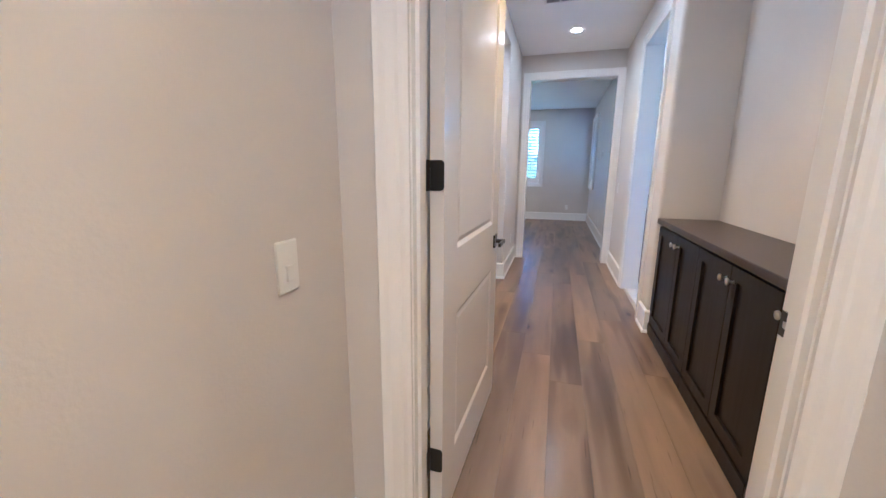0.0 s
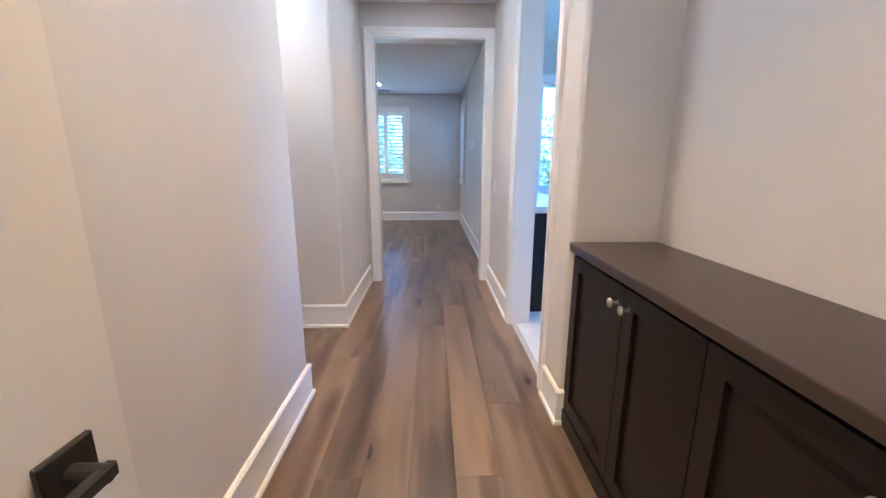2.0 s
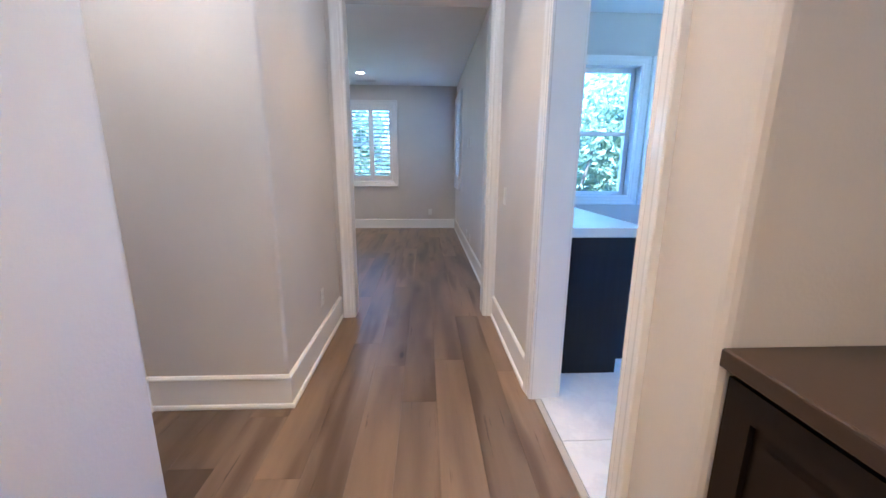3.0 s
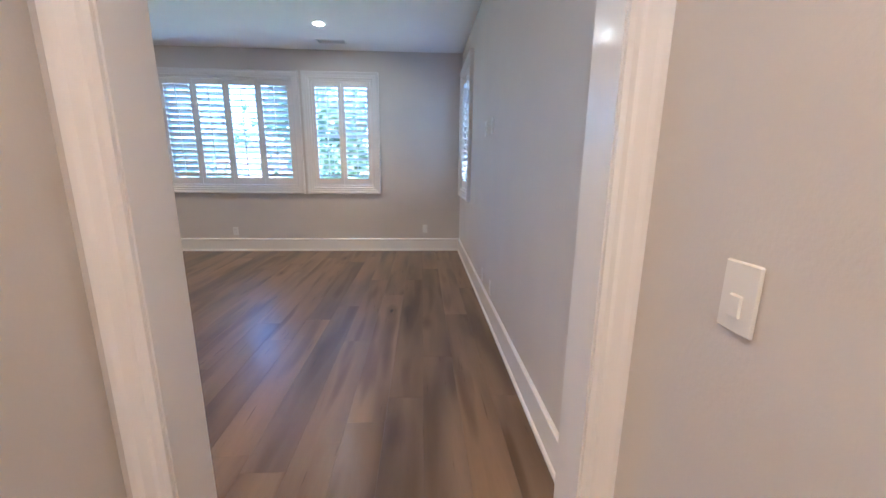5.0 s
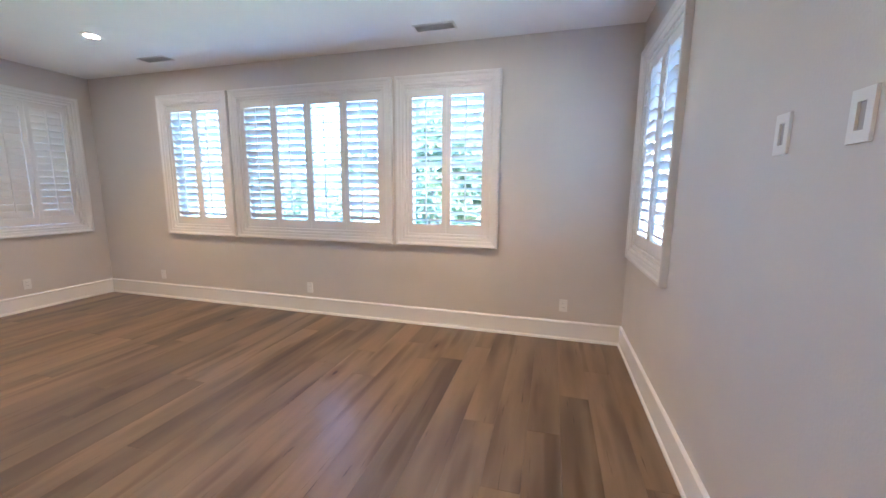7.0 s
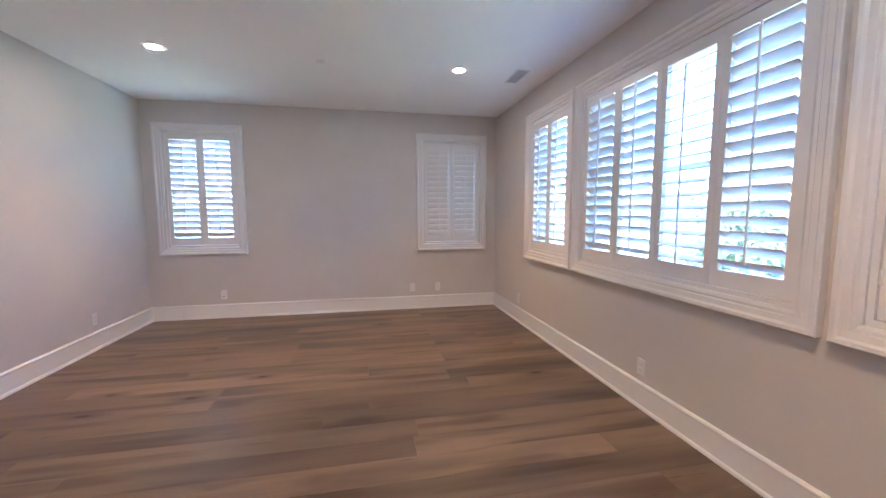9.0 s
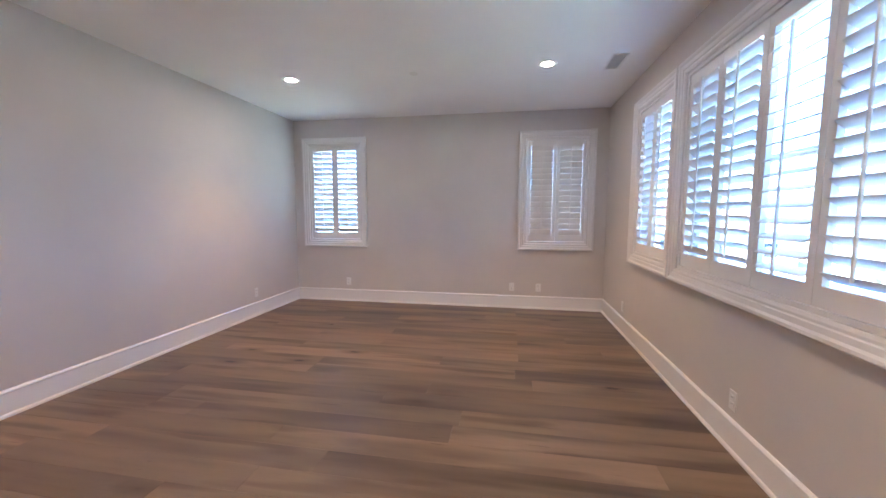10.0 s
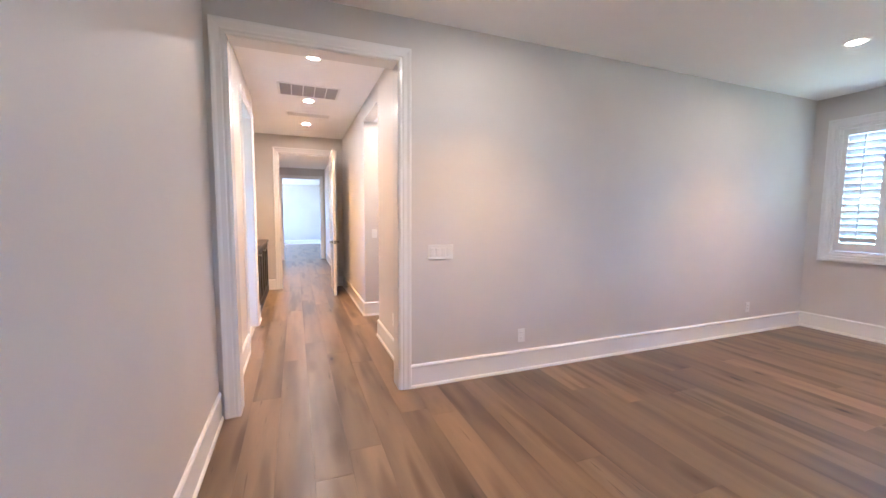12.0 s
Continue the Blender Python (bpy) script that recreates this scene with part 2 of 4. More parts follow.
def slab(cuts_u, cuts_v, solid, t0, t1, place):
    """A plate with holes: cells of a grid of cuts, of which solid(u, v) stay, between depths t0 and t1; place maps (u, v, t)."""
    bm = bmesh.new()
    us, vs = sorted(set(cuts_u)), sorted(set(cuts_v))
    full = [[solid((a + b) / 2, (c + d) / 2) for c, d in zip(vs, vs[1:])] for a, b in zip(us, us[1:])]
    store = {}

    def vert(u, v, t):
        k = (round(u, 5), round(v, 5), round(t, 5))
        if k not in store:
            store[k] = bm.verts.new(place(u, v, t))
        return store[k]

    def has(i, j):
        return 0 <= i < len(full) and 0 <= j < len(full[0]) and full[i][j]

    for i in range(len(full)):
        for j in range(len(full[0])):
            if not full[i][j]:
                continue
            u0, u1, v0, v1 = us[i], us[i + 1], vs[j], vs[j + 1]
            for t in (t0, t1):
                bm.faces.new([vert(u0, v0, t), vert(u1, v0, t), vert(u1, v1, t), vert(u0, v1, t)])
            for di, dj, a, b in ((-1, 0, (u0, v0), (u0, v1)), (1, 0, (u1, v0), (u1, v1)), (0, -1, (u0, v0), (u1, v0)), (0, 1, (u0, v1), (u1, v1))):
                if not has(i + di, j + dj):
                    bm.faces.new([vert(*a, t0), vert(*b, t0), vert(*b, t1), vert(*a, t1)])
    return bm


def wall(name, axis, t0, t1, u0, u1, z0, z1, holes=(), mat=None, label="greige painted drywall wall", round_edges=0.0, corner=(0, 0)):
    """A wall that runs along the axis, between depths t0 and t1 across it, with holes (u0, u1, z0, z1)."""
    place = (lambda u, v, t: (u, t, v)) if axis == "x" else (lambda u, v, t: (t, u, v))
    cu, cv = [u0, u1], [z0, z1]
    for a, b, c, d in holes:
        cu += [a, b]
        cv += [c, d]
    cu = [u for u in cu if u0 <= u <= u1]
    cv = [v for v in cv if z0 <= v <= z1]
    bm = slab(cu, cv, lambda u, v: not any(a < u < b and c < v < d for a, b, c, d in holes), t0, t1, place)
    if round_edges:
        bmesh.ops.recalc_face_normals(bm, faces=bm.faces)
        bmesh.ops.dissolve_limit(bm, angle_limit=0.01, verts=bm.verts, edges=bm.edges)
        up = [e for e in bm.edges if abs(e.verts[0].co.z - e.verts[1].co.z) > 0.5 and math.hypot(e.verts[0].co.x - corner[0], e.verts[0].co.y - corner[1]) < 0.01]
        bmesh.ops.bevel(bm, geom=up, offset=round_edges, segments=4, profile=0.5, affect="EDGES")
    return structure(part(name, bm, mat or wall_paint), label, "wall")


def sweep(bm, loops, closed):
    """Joins loops of equal length: each loop follows the path, successive loops follow the profile."""
    rows = [[bm.verts.new(p) for p in loop] for loop in loops]
    n = len(rows[0])
    k = len(rows)
    for i in range(k):
        a, b = rows[i], rows[(i + 1) % k]
        for j in range(n if closed else n - 1):
            bm.faces.new([a[j], a[(j + 1) % n], b[(j + 1) % n], b[j]])
    if not closed:
        bm.faces.new([r[0] for r in rows])
        bm.faces.new([r[-1] for r in rows])
    return bm


# outward offset, height over the wall
CASING = [(0.0, 0.0), (0.0, 0.011), (0.012, 0.015), (0.026, 0.013), (0.034, 0.017), (0.060, 0.019), (0.074, 0.023), (0.088, 0.024), (0.092, 0.020), (0.092, 0.0)]
SHUTTER_CASING = [(0.0, 0.0), (0.0, 0.020), (0.016, 0.028), (0.030, 0.026), (0.036, 0.032), (0.062, 0.034), (0.074, 0.042), (0.090, 0.043), (0.095, 0.038), (0.095, 0.0)]


def casing_open(u0, u1, z1, profile=CASING):
    return sweep(bmesh.new(), [[(u0 - o, -p, 0), (u0 - o, -p, z1 + o), (u1 + o, -p, z1 + o), (u1 + o, -p, 0)] for o, p in profile], False)


def casing_ring(u0, u1, z0, z1, profile):
    return sweep(bmesh.new(), [[(u0 - o, -p, z0 - o), (u0 - o, -p, z1 + o), (u1 + o, -p, z1 + o), (u1 + o, -p, z0 - o)] for o, p in profile], True)


NORTH, WEST, EAST, SOUTH = 0, 90, -90, 180


# ---- plan (metres) ----
H = 2.745
BX0, BX1, BY0, BY1 = -5.72, 0.647, 5.955, 10.515
HX0, HX1 = -0.680, 0.614
HALL_Y = 5.80
OPEN0, OPEN1, HEAD = -0.553, 0.522, 2.430
DOOR0, DOOR1, DY0, DY1 = -0.488, 0.414, 1.195, 1.315
NICHE_X = 1.005
STUB0, STUB1 = 3.420, 3.745
BATH1 = 4.600
BATH_X = 0.760
PASS0, PASS1, PASS_X, PASS_H = 3.687, 4.592, -1.395, 2.54
BATH_N, BATH_E = 6.84, 4.0
EXT = 0.17

# windows: outer edges of the casings
Z0, Z1 = 0.840, 2.473
NORTH_WINDOWS = [(-4.585, -3.556, (-40, -27)), (-3.526, -1.573, (-48, -33, 21, -36)), (-1.532, -0.500, (-17, -25))]
WEST_WINDOWS = [(6.098, 7.120, (-50, -47)), (9.343, 10.357, (-89, -82))]
EAST_WINDOWS = [(9.305, 10.380, (-37, -37))]
IN = 0.095


def holes_of(ws):
    return [(w[0] + IN, w[1] - IN, Z0 + IN, Z1 - IN) for w in ws]


# ---- walls, ceilings ----
wall("wall_north", "x", BY1, BY1 + EXT, BX0 - EXT, BX1 + EXT, -0.02, H, holes_of(NORTH_WINDOWS), label="greige bedroom wall with three shuttered windows")
wall("wall_west", "y", BX0 - EXT, BX0, BY0 - 0.14, BY1, -0.02, H, holes_of(WEST_WINDOWS), label="greige bedroom wall with two shuttered windows")
wall("wall_east", "y", BX1, BX1 + EXT, HALL_Y + 0.155, BY1, -0.02, H, holes_of(EAST_WINDOWS), label="greige bedroom wall with one shuttered window")
wall("wall_south", "x", HALL_Y, BY0, BX0, BX1 + EXT, -0.02, H, [(OPEN0 - 0.018, OPEN1 + 0.018, -0.1, HEAD + 0.018)], label="greige wall with a wide cased opening")
# hall
wall("wall_hall_west_1", "y", HX0 - 0.13, HX0, DY1, PASS0, -0.02, H, round_edges=0.018, corner=(HX0, PASS0))
wall("wall_hall_west_2", "y", HX0 - 0.13, HX0, PASS1, HALL_Y, -0.02, H, round_edges=0.018, corner=(HX0, PASS1))
wall("wall_hall_west_3", "y", HX0 - 0.13, HX0, PASS0, PASS1, PASS_H, H, label="greige header over the side passage")
wall("wall_hall_east", "y", HX1, BATH_X, STUB1 - 0.02, HALL_Y, -0.02, H, [(STUB1, BATH1, -0.1, HEAD + 0.018)])
wall("wall_niche_end", "x", STUB0, STUB1 - 0.02, HX1, BATH_E, -0.02, H, round_edges=0.030, corner=(HX1, STUB0), label="greige wall end beside the built-in cabinets")
wall("wall_niche_back", "y", NICHE_X, NICHE_X + 0.12, DY1, STUB0, -0.02, H)
wall("wall_door", "x", DY0, DY1, HX0 - 0.13, NICHE_X + 0.12, -0.02, H, [(DOOR0 - 0.018, DOOR1 + 0.018, -0.1, HEAD + 0.018)], label="greige wall with a tall cased doorway")
# side passage and the closet behind it
wall("wall_passage_south", "x", PASS0 - 0.12, PASS0, PASS_X - 1.1, HX0 - 0.13, -0.02, PASS_H)
wall("wall_passage_north", "x", PASS1, PASS1 + 0.12, PASS_X - 1.1, HX0 - 0.13, -0.02, PASS_H)
wall("wall_passage_west", "y", PASS_X - 0.12, PASS_X, PASS0, PASS1, -0.02, PASS_H, [(3.76, 4.425, -0.1, 2.05)])
wall("wall_closet_west", "y", PASS_X - 1.22, PASS_X - 1.1, PASS0 - 0.12, PASS1 + 0.12, -0.02, PASS_H)
# corridor behind the start, and the bright room at its end
CY = -3.60
SX0, SX1, SY0 = -3.2, 2.4, -10.3
wall("wall_corridor_west", "y", HX0 - 0.13, HX0 - 0.022, CY, DY0, -0.02, H)
wall("wall_corridor_east", "y", 0.66, 0.78, CY, DY0, -0.02, H)
wall("wall_corridor_end", "x", CY - 0.13, CY, SX0, SX1, -0.02, H, [(-0.573, 0.518, -0.1, HEAD + 0.018)])
wall("wall_far_room_south", "x", SY0 - 0.15, SY0, SX0, SX1, -0.02, H)
# Unseen windows, added so that daylight brightens the far room.
FAR_HOLES = [(-8.9, -7.3, 0.85, 2.4), (-6.6, -5.0, 0.85, 2.4)]
wall("wall_far_room_east", "y", SX1, SX1 + 0.15, SY0 - 0.15, CY, -0.02, H, FAR_HOLES)
wall("wall_far_room_west", "y", SX0 - 0.15, SX0, SY0 - 0.15, CY, -0.02, H)
# bathroom
BATH_WINDOWS = [(1.310, 2.335), (2.350, 3.375)]
wall("wall_bath_north", "x", BATH_N, BATH_N + EXT, BX1 + EXT, BATH_E + 0.15, -0.02, H, [(a + 0.09, b - 0.09, 0.94, 2.262) for a, b in BATH_WINDOWS], label="pale grey bathroom wall with two windows")
# Unseen east window, invented to let more light into the bathroom.
BATH_HOLE = (4.4, 5.6, 1.0, 2.35)
wall("wall_bath_east", "y", BATH_E, BATH_E + 0.15, STUB0, BATH_N, -0.02, H, [BATH_HOLE])
wall("wall_bath_west", "y", BATH_X, BX1 + EXT, HALL_Y + 0.155, BATH_N, -0.02, H)


def ceiling(name, x0, x1, y0, y1, z=H, label="smooth white painted ceiling"):
    structure(part(name, boxed(x0, x1, y0, y1, z, z + 0.12), ceiling_paint), label, "ceiling")


ceiling("ceiling_bedroom", BX0 - EXT, BX1 + EXT, HALL_Y + 0.001, BY1 + EXT)
ceiling("ceiling_hall", HX0 - 0.13, NICHE_X + 0.12, DY0, STUB0 + 0.1)
ceiling("ceiling_hall_end", HX0 - 0.13, BATH_X, STUB0 + 0.1, HALL_Y + 0.001)
ceiling("ceiling_bath", BATH_X, BATH_E + 0.15, STUB0 + 0.1, BATH_N + EXT)
ceiling("ceiling_passage", PASS_X - 1.22, HX0 - 0.13, PASS0 - 0.12, PASS1 + 0.12, PASS_H)
ceiling("ceiling_corridor", HX0 - 0.13, 0.78, CY, DY0)
ceiling("ceiling_far_room", SX0 - 0.15, SX1 + 0.15, SY0 - 0.15, CY)

# ---- baseboards ----
BASE = [(0.0, 0.0), (0.026, 0.0), (0.026, 0.012), (0.022, 0.020), (0.014, 0.024), (0.014, 0.158), (0.018, 0.162), (0.018, 0.172), (0.010, 0.182), (0.0, 0.184)]


def baseboard(x0, y0, x1, y1, nx, ny, m0=0, m1=0):
    """A run along a wall whose room side is (nx, ny); m0, m1: 1 at an inner corner, -1 at an outer one, 0 square."""
    d = Vector((x1 - x0, y1 - y0, 0)).normalized()
    n = Vector((nx, ny, 0))
    loops = []
    for o, z in BASE:
        a = Vector((x0, y0, 0)) + n * o + d * (o * m0)
        b = Vector((x1, y1, 0)) + n * o - d * (o * m1)
        loops.append([(*a.xy, z), (*b.xy, z)])
    structure(part("baseboard", sweep(bmesh.new(), loops, False), trim_paint), "tall white painted baseboard with a moulded cap", "baseboard")


CW = 0.092
baseboard(BX0, BY1, BX1, BY1, 0, -1, 1, 1)
baseboard(BX0, BY0, BX0, BY1, 1, 0, 1, 1)
baseboard(BX1, BY0, BX1, BY1, -1, 0, 1, 1)
baseboard(BX0, BY0, OPEN0 - CW, BY0, 0, 1, 1, 0)
baseboard(HX0, DY1, HX0, PASS0, 1, 0, 0, -1)
baseboard(HX0, PASS0, PASS_X, PASS0, 0, 1, -1, 1)
baseboard(HX0, PASS1, PASS_X, PASS1, 0, -1, -1, 1)
baseboard(HX0, PASS1, HX0, HALL_Y, 1, 0, -1, 0)
baseboard(PASS_X, 4.425 + CW, PASS_X, PASS1, 1, 0, 0, 1)
baseboard(HX1, BATH1 + CW, HX1, HALL_Y, -1, 0, 0, 0)
baseboard(HX1, STUB0, HX1, STUB1 - CW, -1, 0, -1, 0)
baseboard(HX1, STUB0, HX1 + 0.024, STUB0, 0, -1, -1, 0)
baseboard(DOOR1 + CW, DY1, HX1 + 0.02, DY1, 0, 1, 0, 0)
baseboard(HX0, DY1, DOOR0 - CW, DY1, 0, 1, 1, 0)
baseboard(HX0 - 0.022, CY, HX0 - 0.022, DY0, 1, 0, 1, 1)
baseboard(0.66, CY, 0.66, DY0, -1, 0, 1, 1)
baseboard(HX0 - 0.022, DY0, DOOR0 - CW, DY0, 0, -1, 1, 0)
baseboard(DOOR1 + CW, DY0, 0.66, DY0, 0, -1, 0, 1)
baseboard(SX0, SY0, SX1, SY0, 0, 1, 1, 1)
baseboard(BATH_X + 0.07, BATH_N, BATH_E, BATH_N, 0, -1, 1, 1)


# ---- cased openings ----
def cased_opening(name, m, width, height, depth, sides=(0, 1), label="white painted casing of a wide opening", wrap=0.0):
    """Jamb lining of an opening whose near face lies in the local plane y = 0, with casings on the given faces."""
    t = thing(name, m, label, "door casing", kind="structure")
    part("jamb", boxed(-0.017, 0, 0.002, depth - 0.002, 0, height), trim_paint, t)
    part("jamb", boxed(width, width + 0.017, 0.002, depth - 0.002, 0, height), trim_paint, t)
    part("head_jamb", boxed(-0.017, width + 0.017, 0.002, depth - 0.002, height, height + 0.017), trim_paint, t)
    if 0 in sides:
        part("casing", casing_open(-0.004, width + 0.004, height + 0.004), trim_paint, t)
    if 1 in sides:
        back = part("casing", casing_open(-0.004, width + 0.004, height + 0.004), trim_paint, t)
        back.matrix_basis = pose(width, depth, 0, 0, 0, 180)
    return t


cased_opening("door_1", pose(OPEN0, HALL_Y, 0, 0, 0, NORTH), OPEN1 - OPEN0, HEAD, BY0 - HALL_Y)
cased_opening("door_2", pose(HX1, BATH1 - 0.002, 0, 0, 0, EAST), BATH1 - STUB1 - 0.004, HEAD, BATH_X - HX1, label="white painted casing of the bathroom doorway")
closet_casing = cased_opening("door_3", pose(PASS_X, 3.776, 0, 0, 0, WEST), 0.633, 2.03, 0.12, (0,), label="white painted casing of a closet doorway")
cased_opening("door_5", pose(-0.555, CY - 0.13, 0, 0, 0, NORTH), 1.055, HEAD, 0.13, label="white painted casing at the corridor's end")
door_casing = cased_opening("door_4", pose(DOOR0, DY0, 0, 0, 0, NORTH), DOOR1 - DOOR0, HEAD, DY1 - DY0, label="white painted casing of a tall doorway")
part("strike_plate", boxed(0.6305, 0.634, 0.004, 0.040, 0.885, 0.950, 0.001), black_metal, closet_casing, "matt black strike plate")
part("door_stop", boxed(0, 0.011, 0.03, 0.078, 0, HEAD - 0.0115), trim_paint, door_casing)
part("door_stop", boxed(DOOR1 - DOOR0 - 0.011, DOOR1 - DOOR0, 0.03, 0.078, 0, HEAD - 0.0115), trim_paint, door_casing)
part("door_stop", boxed(0, DOOR1 - DOOR0, 0.03, 0.078, HEAD - 0.011, HEAD), trim_paint, door_casing)
strike = part("strike_plate", boxed(DOOR1 - DOOR0 - 0.0025, DOOR1 - DOOR0 + 0.001, 0.078, 0.120, 0.866, 0.928, 0.001), black_metal, door_casing, "matt black strike plate")
part("latch_hole", boxed(DOOR1 - DOOR0 - 0.004, DOOR1 - DOOR0 - 0.0024, 0.092, 0.104, 0.889, 0.905), nickel, strike)


# ---- the panelled door, open into the hall ----
def rounded_plate(u0, u1, v0, v1, r, place):
    """A 3 mm plate whose corners at u0 are rounded."""
    pts = [(u1, v0), (u1, v1)]
    for cu, cv, q0 in ((u0 + r, v1 - r, 90), (u0 + r, v0 + r, 180)):
        pts += [(cu + r * math.cos(radians(q0 + s * 15)), cv + r * math.sin(radians(q0 + s * 15))) for s in range(7)]
    bm = bmesh.new()
    lo = [bm.verts.new(place(u, v, 0.0)) for u, v in pts]
    hi = [bm.verts.new(place(u, v, 0.003)) for u, v in pts]
    bm.faces.new(lo)
    bm.faces.new(hi)
    for i in range(len(pts)):
        j = (i + 1) % len(pts)
        bm.faces.new([lo[i], lo[j], hi[j], hi[i]])
    return bm


def panel_door(m, width, height, thick):
    """Hinged at the local origin: x along the leaf, y through it, the hall-side face at y = 0."""
    d = thing("panel_door", m, "white two-panel interior door standing open in the hall", "door")
    ps = [(0.148, width - 0.148, 0.212, 0.750), (0.148, width - 0.148, 0.982, height - 0.13)]
    bm = slab([0, width] + [v for p in ps for v in p[:2]], [0, height] + [v for p in ps for v in p[2:]],
              lambda u, v: not any(p[0] < u < p[1] and p[2] < v < p[3] for p in ps), 0, thick, lambda u, v, t: (u, t, v))
    leaf = part("leaf", bm, door_paint, d)
    for a, b, c, e in ps:
        for y, s in ((0, 1), (thick, -1)):
            ring = [(0.0, 0.0), (0.006, 0.003), (0.016, 0.009), (0.020, 0.008), (0.034, 0.0035), (0.038, 0.0035)]
            bm = bmesh.new()
            rows = [[bm.verts.new((u, y + s * dep, v)) for u, v in ((a + o, c + o), (b - o, c + o), (b - o, e - o), (a + o, e - o))] for o, dep in ring]
            for r0, r1 in zip(rows, rows[1:]):
                for j in range(4):
                    bm.faces.new([r0[j], r0[(j + 1) % 4], r1[(j + 1) % 4], r1[j]])
            bm.faces.new(rows[-1])
            part("panel", bm, door_paint, leaf)
    for z in (0.262, 1.227, 2.20):
        h = part("hinge", rounded_plate(0.0, thick - 0.001, z - 0.0445, z + 0.0445, 0.012, lambda u, v, t: (-0.0025 + t, u, v)), black_metal, leaf, "matt black butt hinge")
        part("knuckle", lathe(bmesh.new(), [(0, -0.0455), (0.006, -0.0445), (0.006, 0.0445), (0, 0.0455)], 12, pose(-0.004, thick + 0.005, z)), black_metal, h)
        part("hinge_leaf", rounded_plate(-0.044, -0.003, z - 0.0445, z + 0.0445, 0.012, lambda u, v, t: (u, thick - 0.0008 + t, v)), black_metal, h)
    lz, lu = 0.888, width - 0.084
    for y, s in ((0, -1), (thick, 1)):
        lv = part("door_handle", boxed(lu - 0.033, lu + 0.033, min(y, y + s * 0.009), max(y, y + s * 0.009), lz - 0.033, lz + 0.033, 0.002), black_metal, d, "matt black square lever handle")
        part("spindle", lathe(bmesh.new(), [(0, 0), (0.011, 0), (0.011, 0.046), (0, 0.046)], 14, pose(lu, y + s * 0.006, lz, 90 if s < 0 else -90)), black_metal, lv)
        a, b = sorted((y + s * 0.040, y + s * 0.054))
        part("lever", boxed(lu - 0.115, lu + 0.012, a, b, lz - 0.010, lz + 0.010, 0.003), black_metal, lv)
    part("latch", boxed(width - 0.0005, width + 0.002, 0.008, thick - 0.008, lz - 0.028, lz + 0.028), black_metal, d)
    return d


panel_door(pose(DOOR0 + 0.046, DY1 + 0.020, 0.008, 0, 0, 88.3), 0.922, 2.385, 0.044)


# ---- windows and plantation shutters ----
def window_unit(name, m, width, z0, z1, depth, label, casing=False, meeting=True):
    w = thing(name, m, label, "window", kind="structure")
    fw = 0.045
    bm = slab([0, fw, width - fw, width], [z0, z0 + fw, z1 - fw, z1], lambda u, v: not (fw < u < width - fw and z0 + fw < v < z1 - fw), depth - 0.06, depth - 0.005, lambda u, v, t: (u, t, v))
    fr = part("window_frame", bm, trim_paint, w)
    mid = (z0 + z1) / 2
    if meeting:
        part("meeting_rail", boxed(fw, width - fw, depth - 0.052, depth - 0.015, mid - 0.02, mid + 0.02, 0.003), trim_paint, fr)
    halves = [(z0 + fw, mid - 0.02), (mid + 0.02, z1 - fw)] if meeting else [(z0 + fw, z1 - fw)]
    for a, b in halves:
        pane = part("pane", boxed(fw, width - fw, depth - 0.034, depth - 0.030, a, b), glass, fr)
        pane.visible_shadow = False
    if casing:
        part("casing", casing_ring(0.002, width - 0.002, z0 + 0.002, z1 - 0.002, CASING), trim_paint, w)
        part("window_sill", boxed(0, width, 0.0, depth - 0.06, z0 - 0.001, z0 + 0.012, 0.003), trim_paint, w)
    return w


def louver_mesh(length):
    bm = bmesh.new()
    n = 14
    rows = []
    for x, f in ((0, 0.93), (0.004, 1), (length - 0.004, 1), (length, 0.93)):
        rows.append([bm.verts.new((x, 0.0405 * f * math.cos(2 * math.pi * i / n), 0.0052 * f * math.sin(2 * math.pi * i / n))) for i in range(n)])
    for a, b in zip(rows, rows[1:]):
        for i in range(n):
            bm.faces.new([a[i], a[(i + 1) % n], b[(i + 1) % n], b[i]])
    bm.faces.new(rows[0])
    bm.faces.new(rows[-1])
    me = finish(bm)
    me.materials.append(shutter_paint)
    for p in me.polygons:
        p.use_smooth = True
    return me


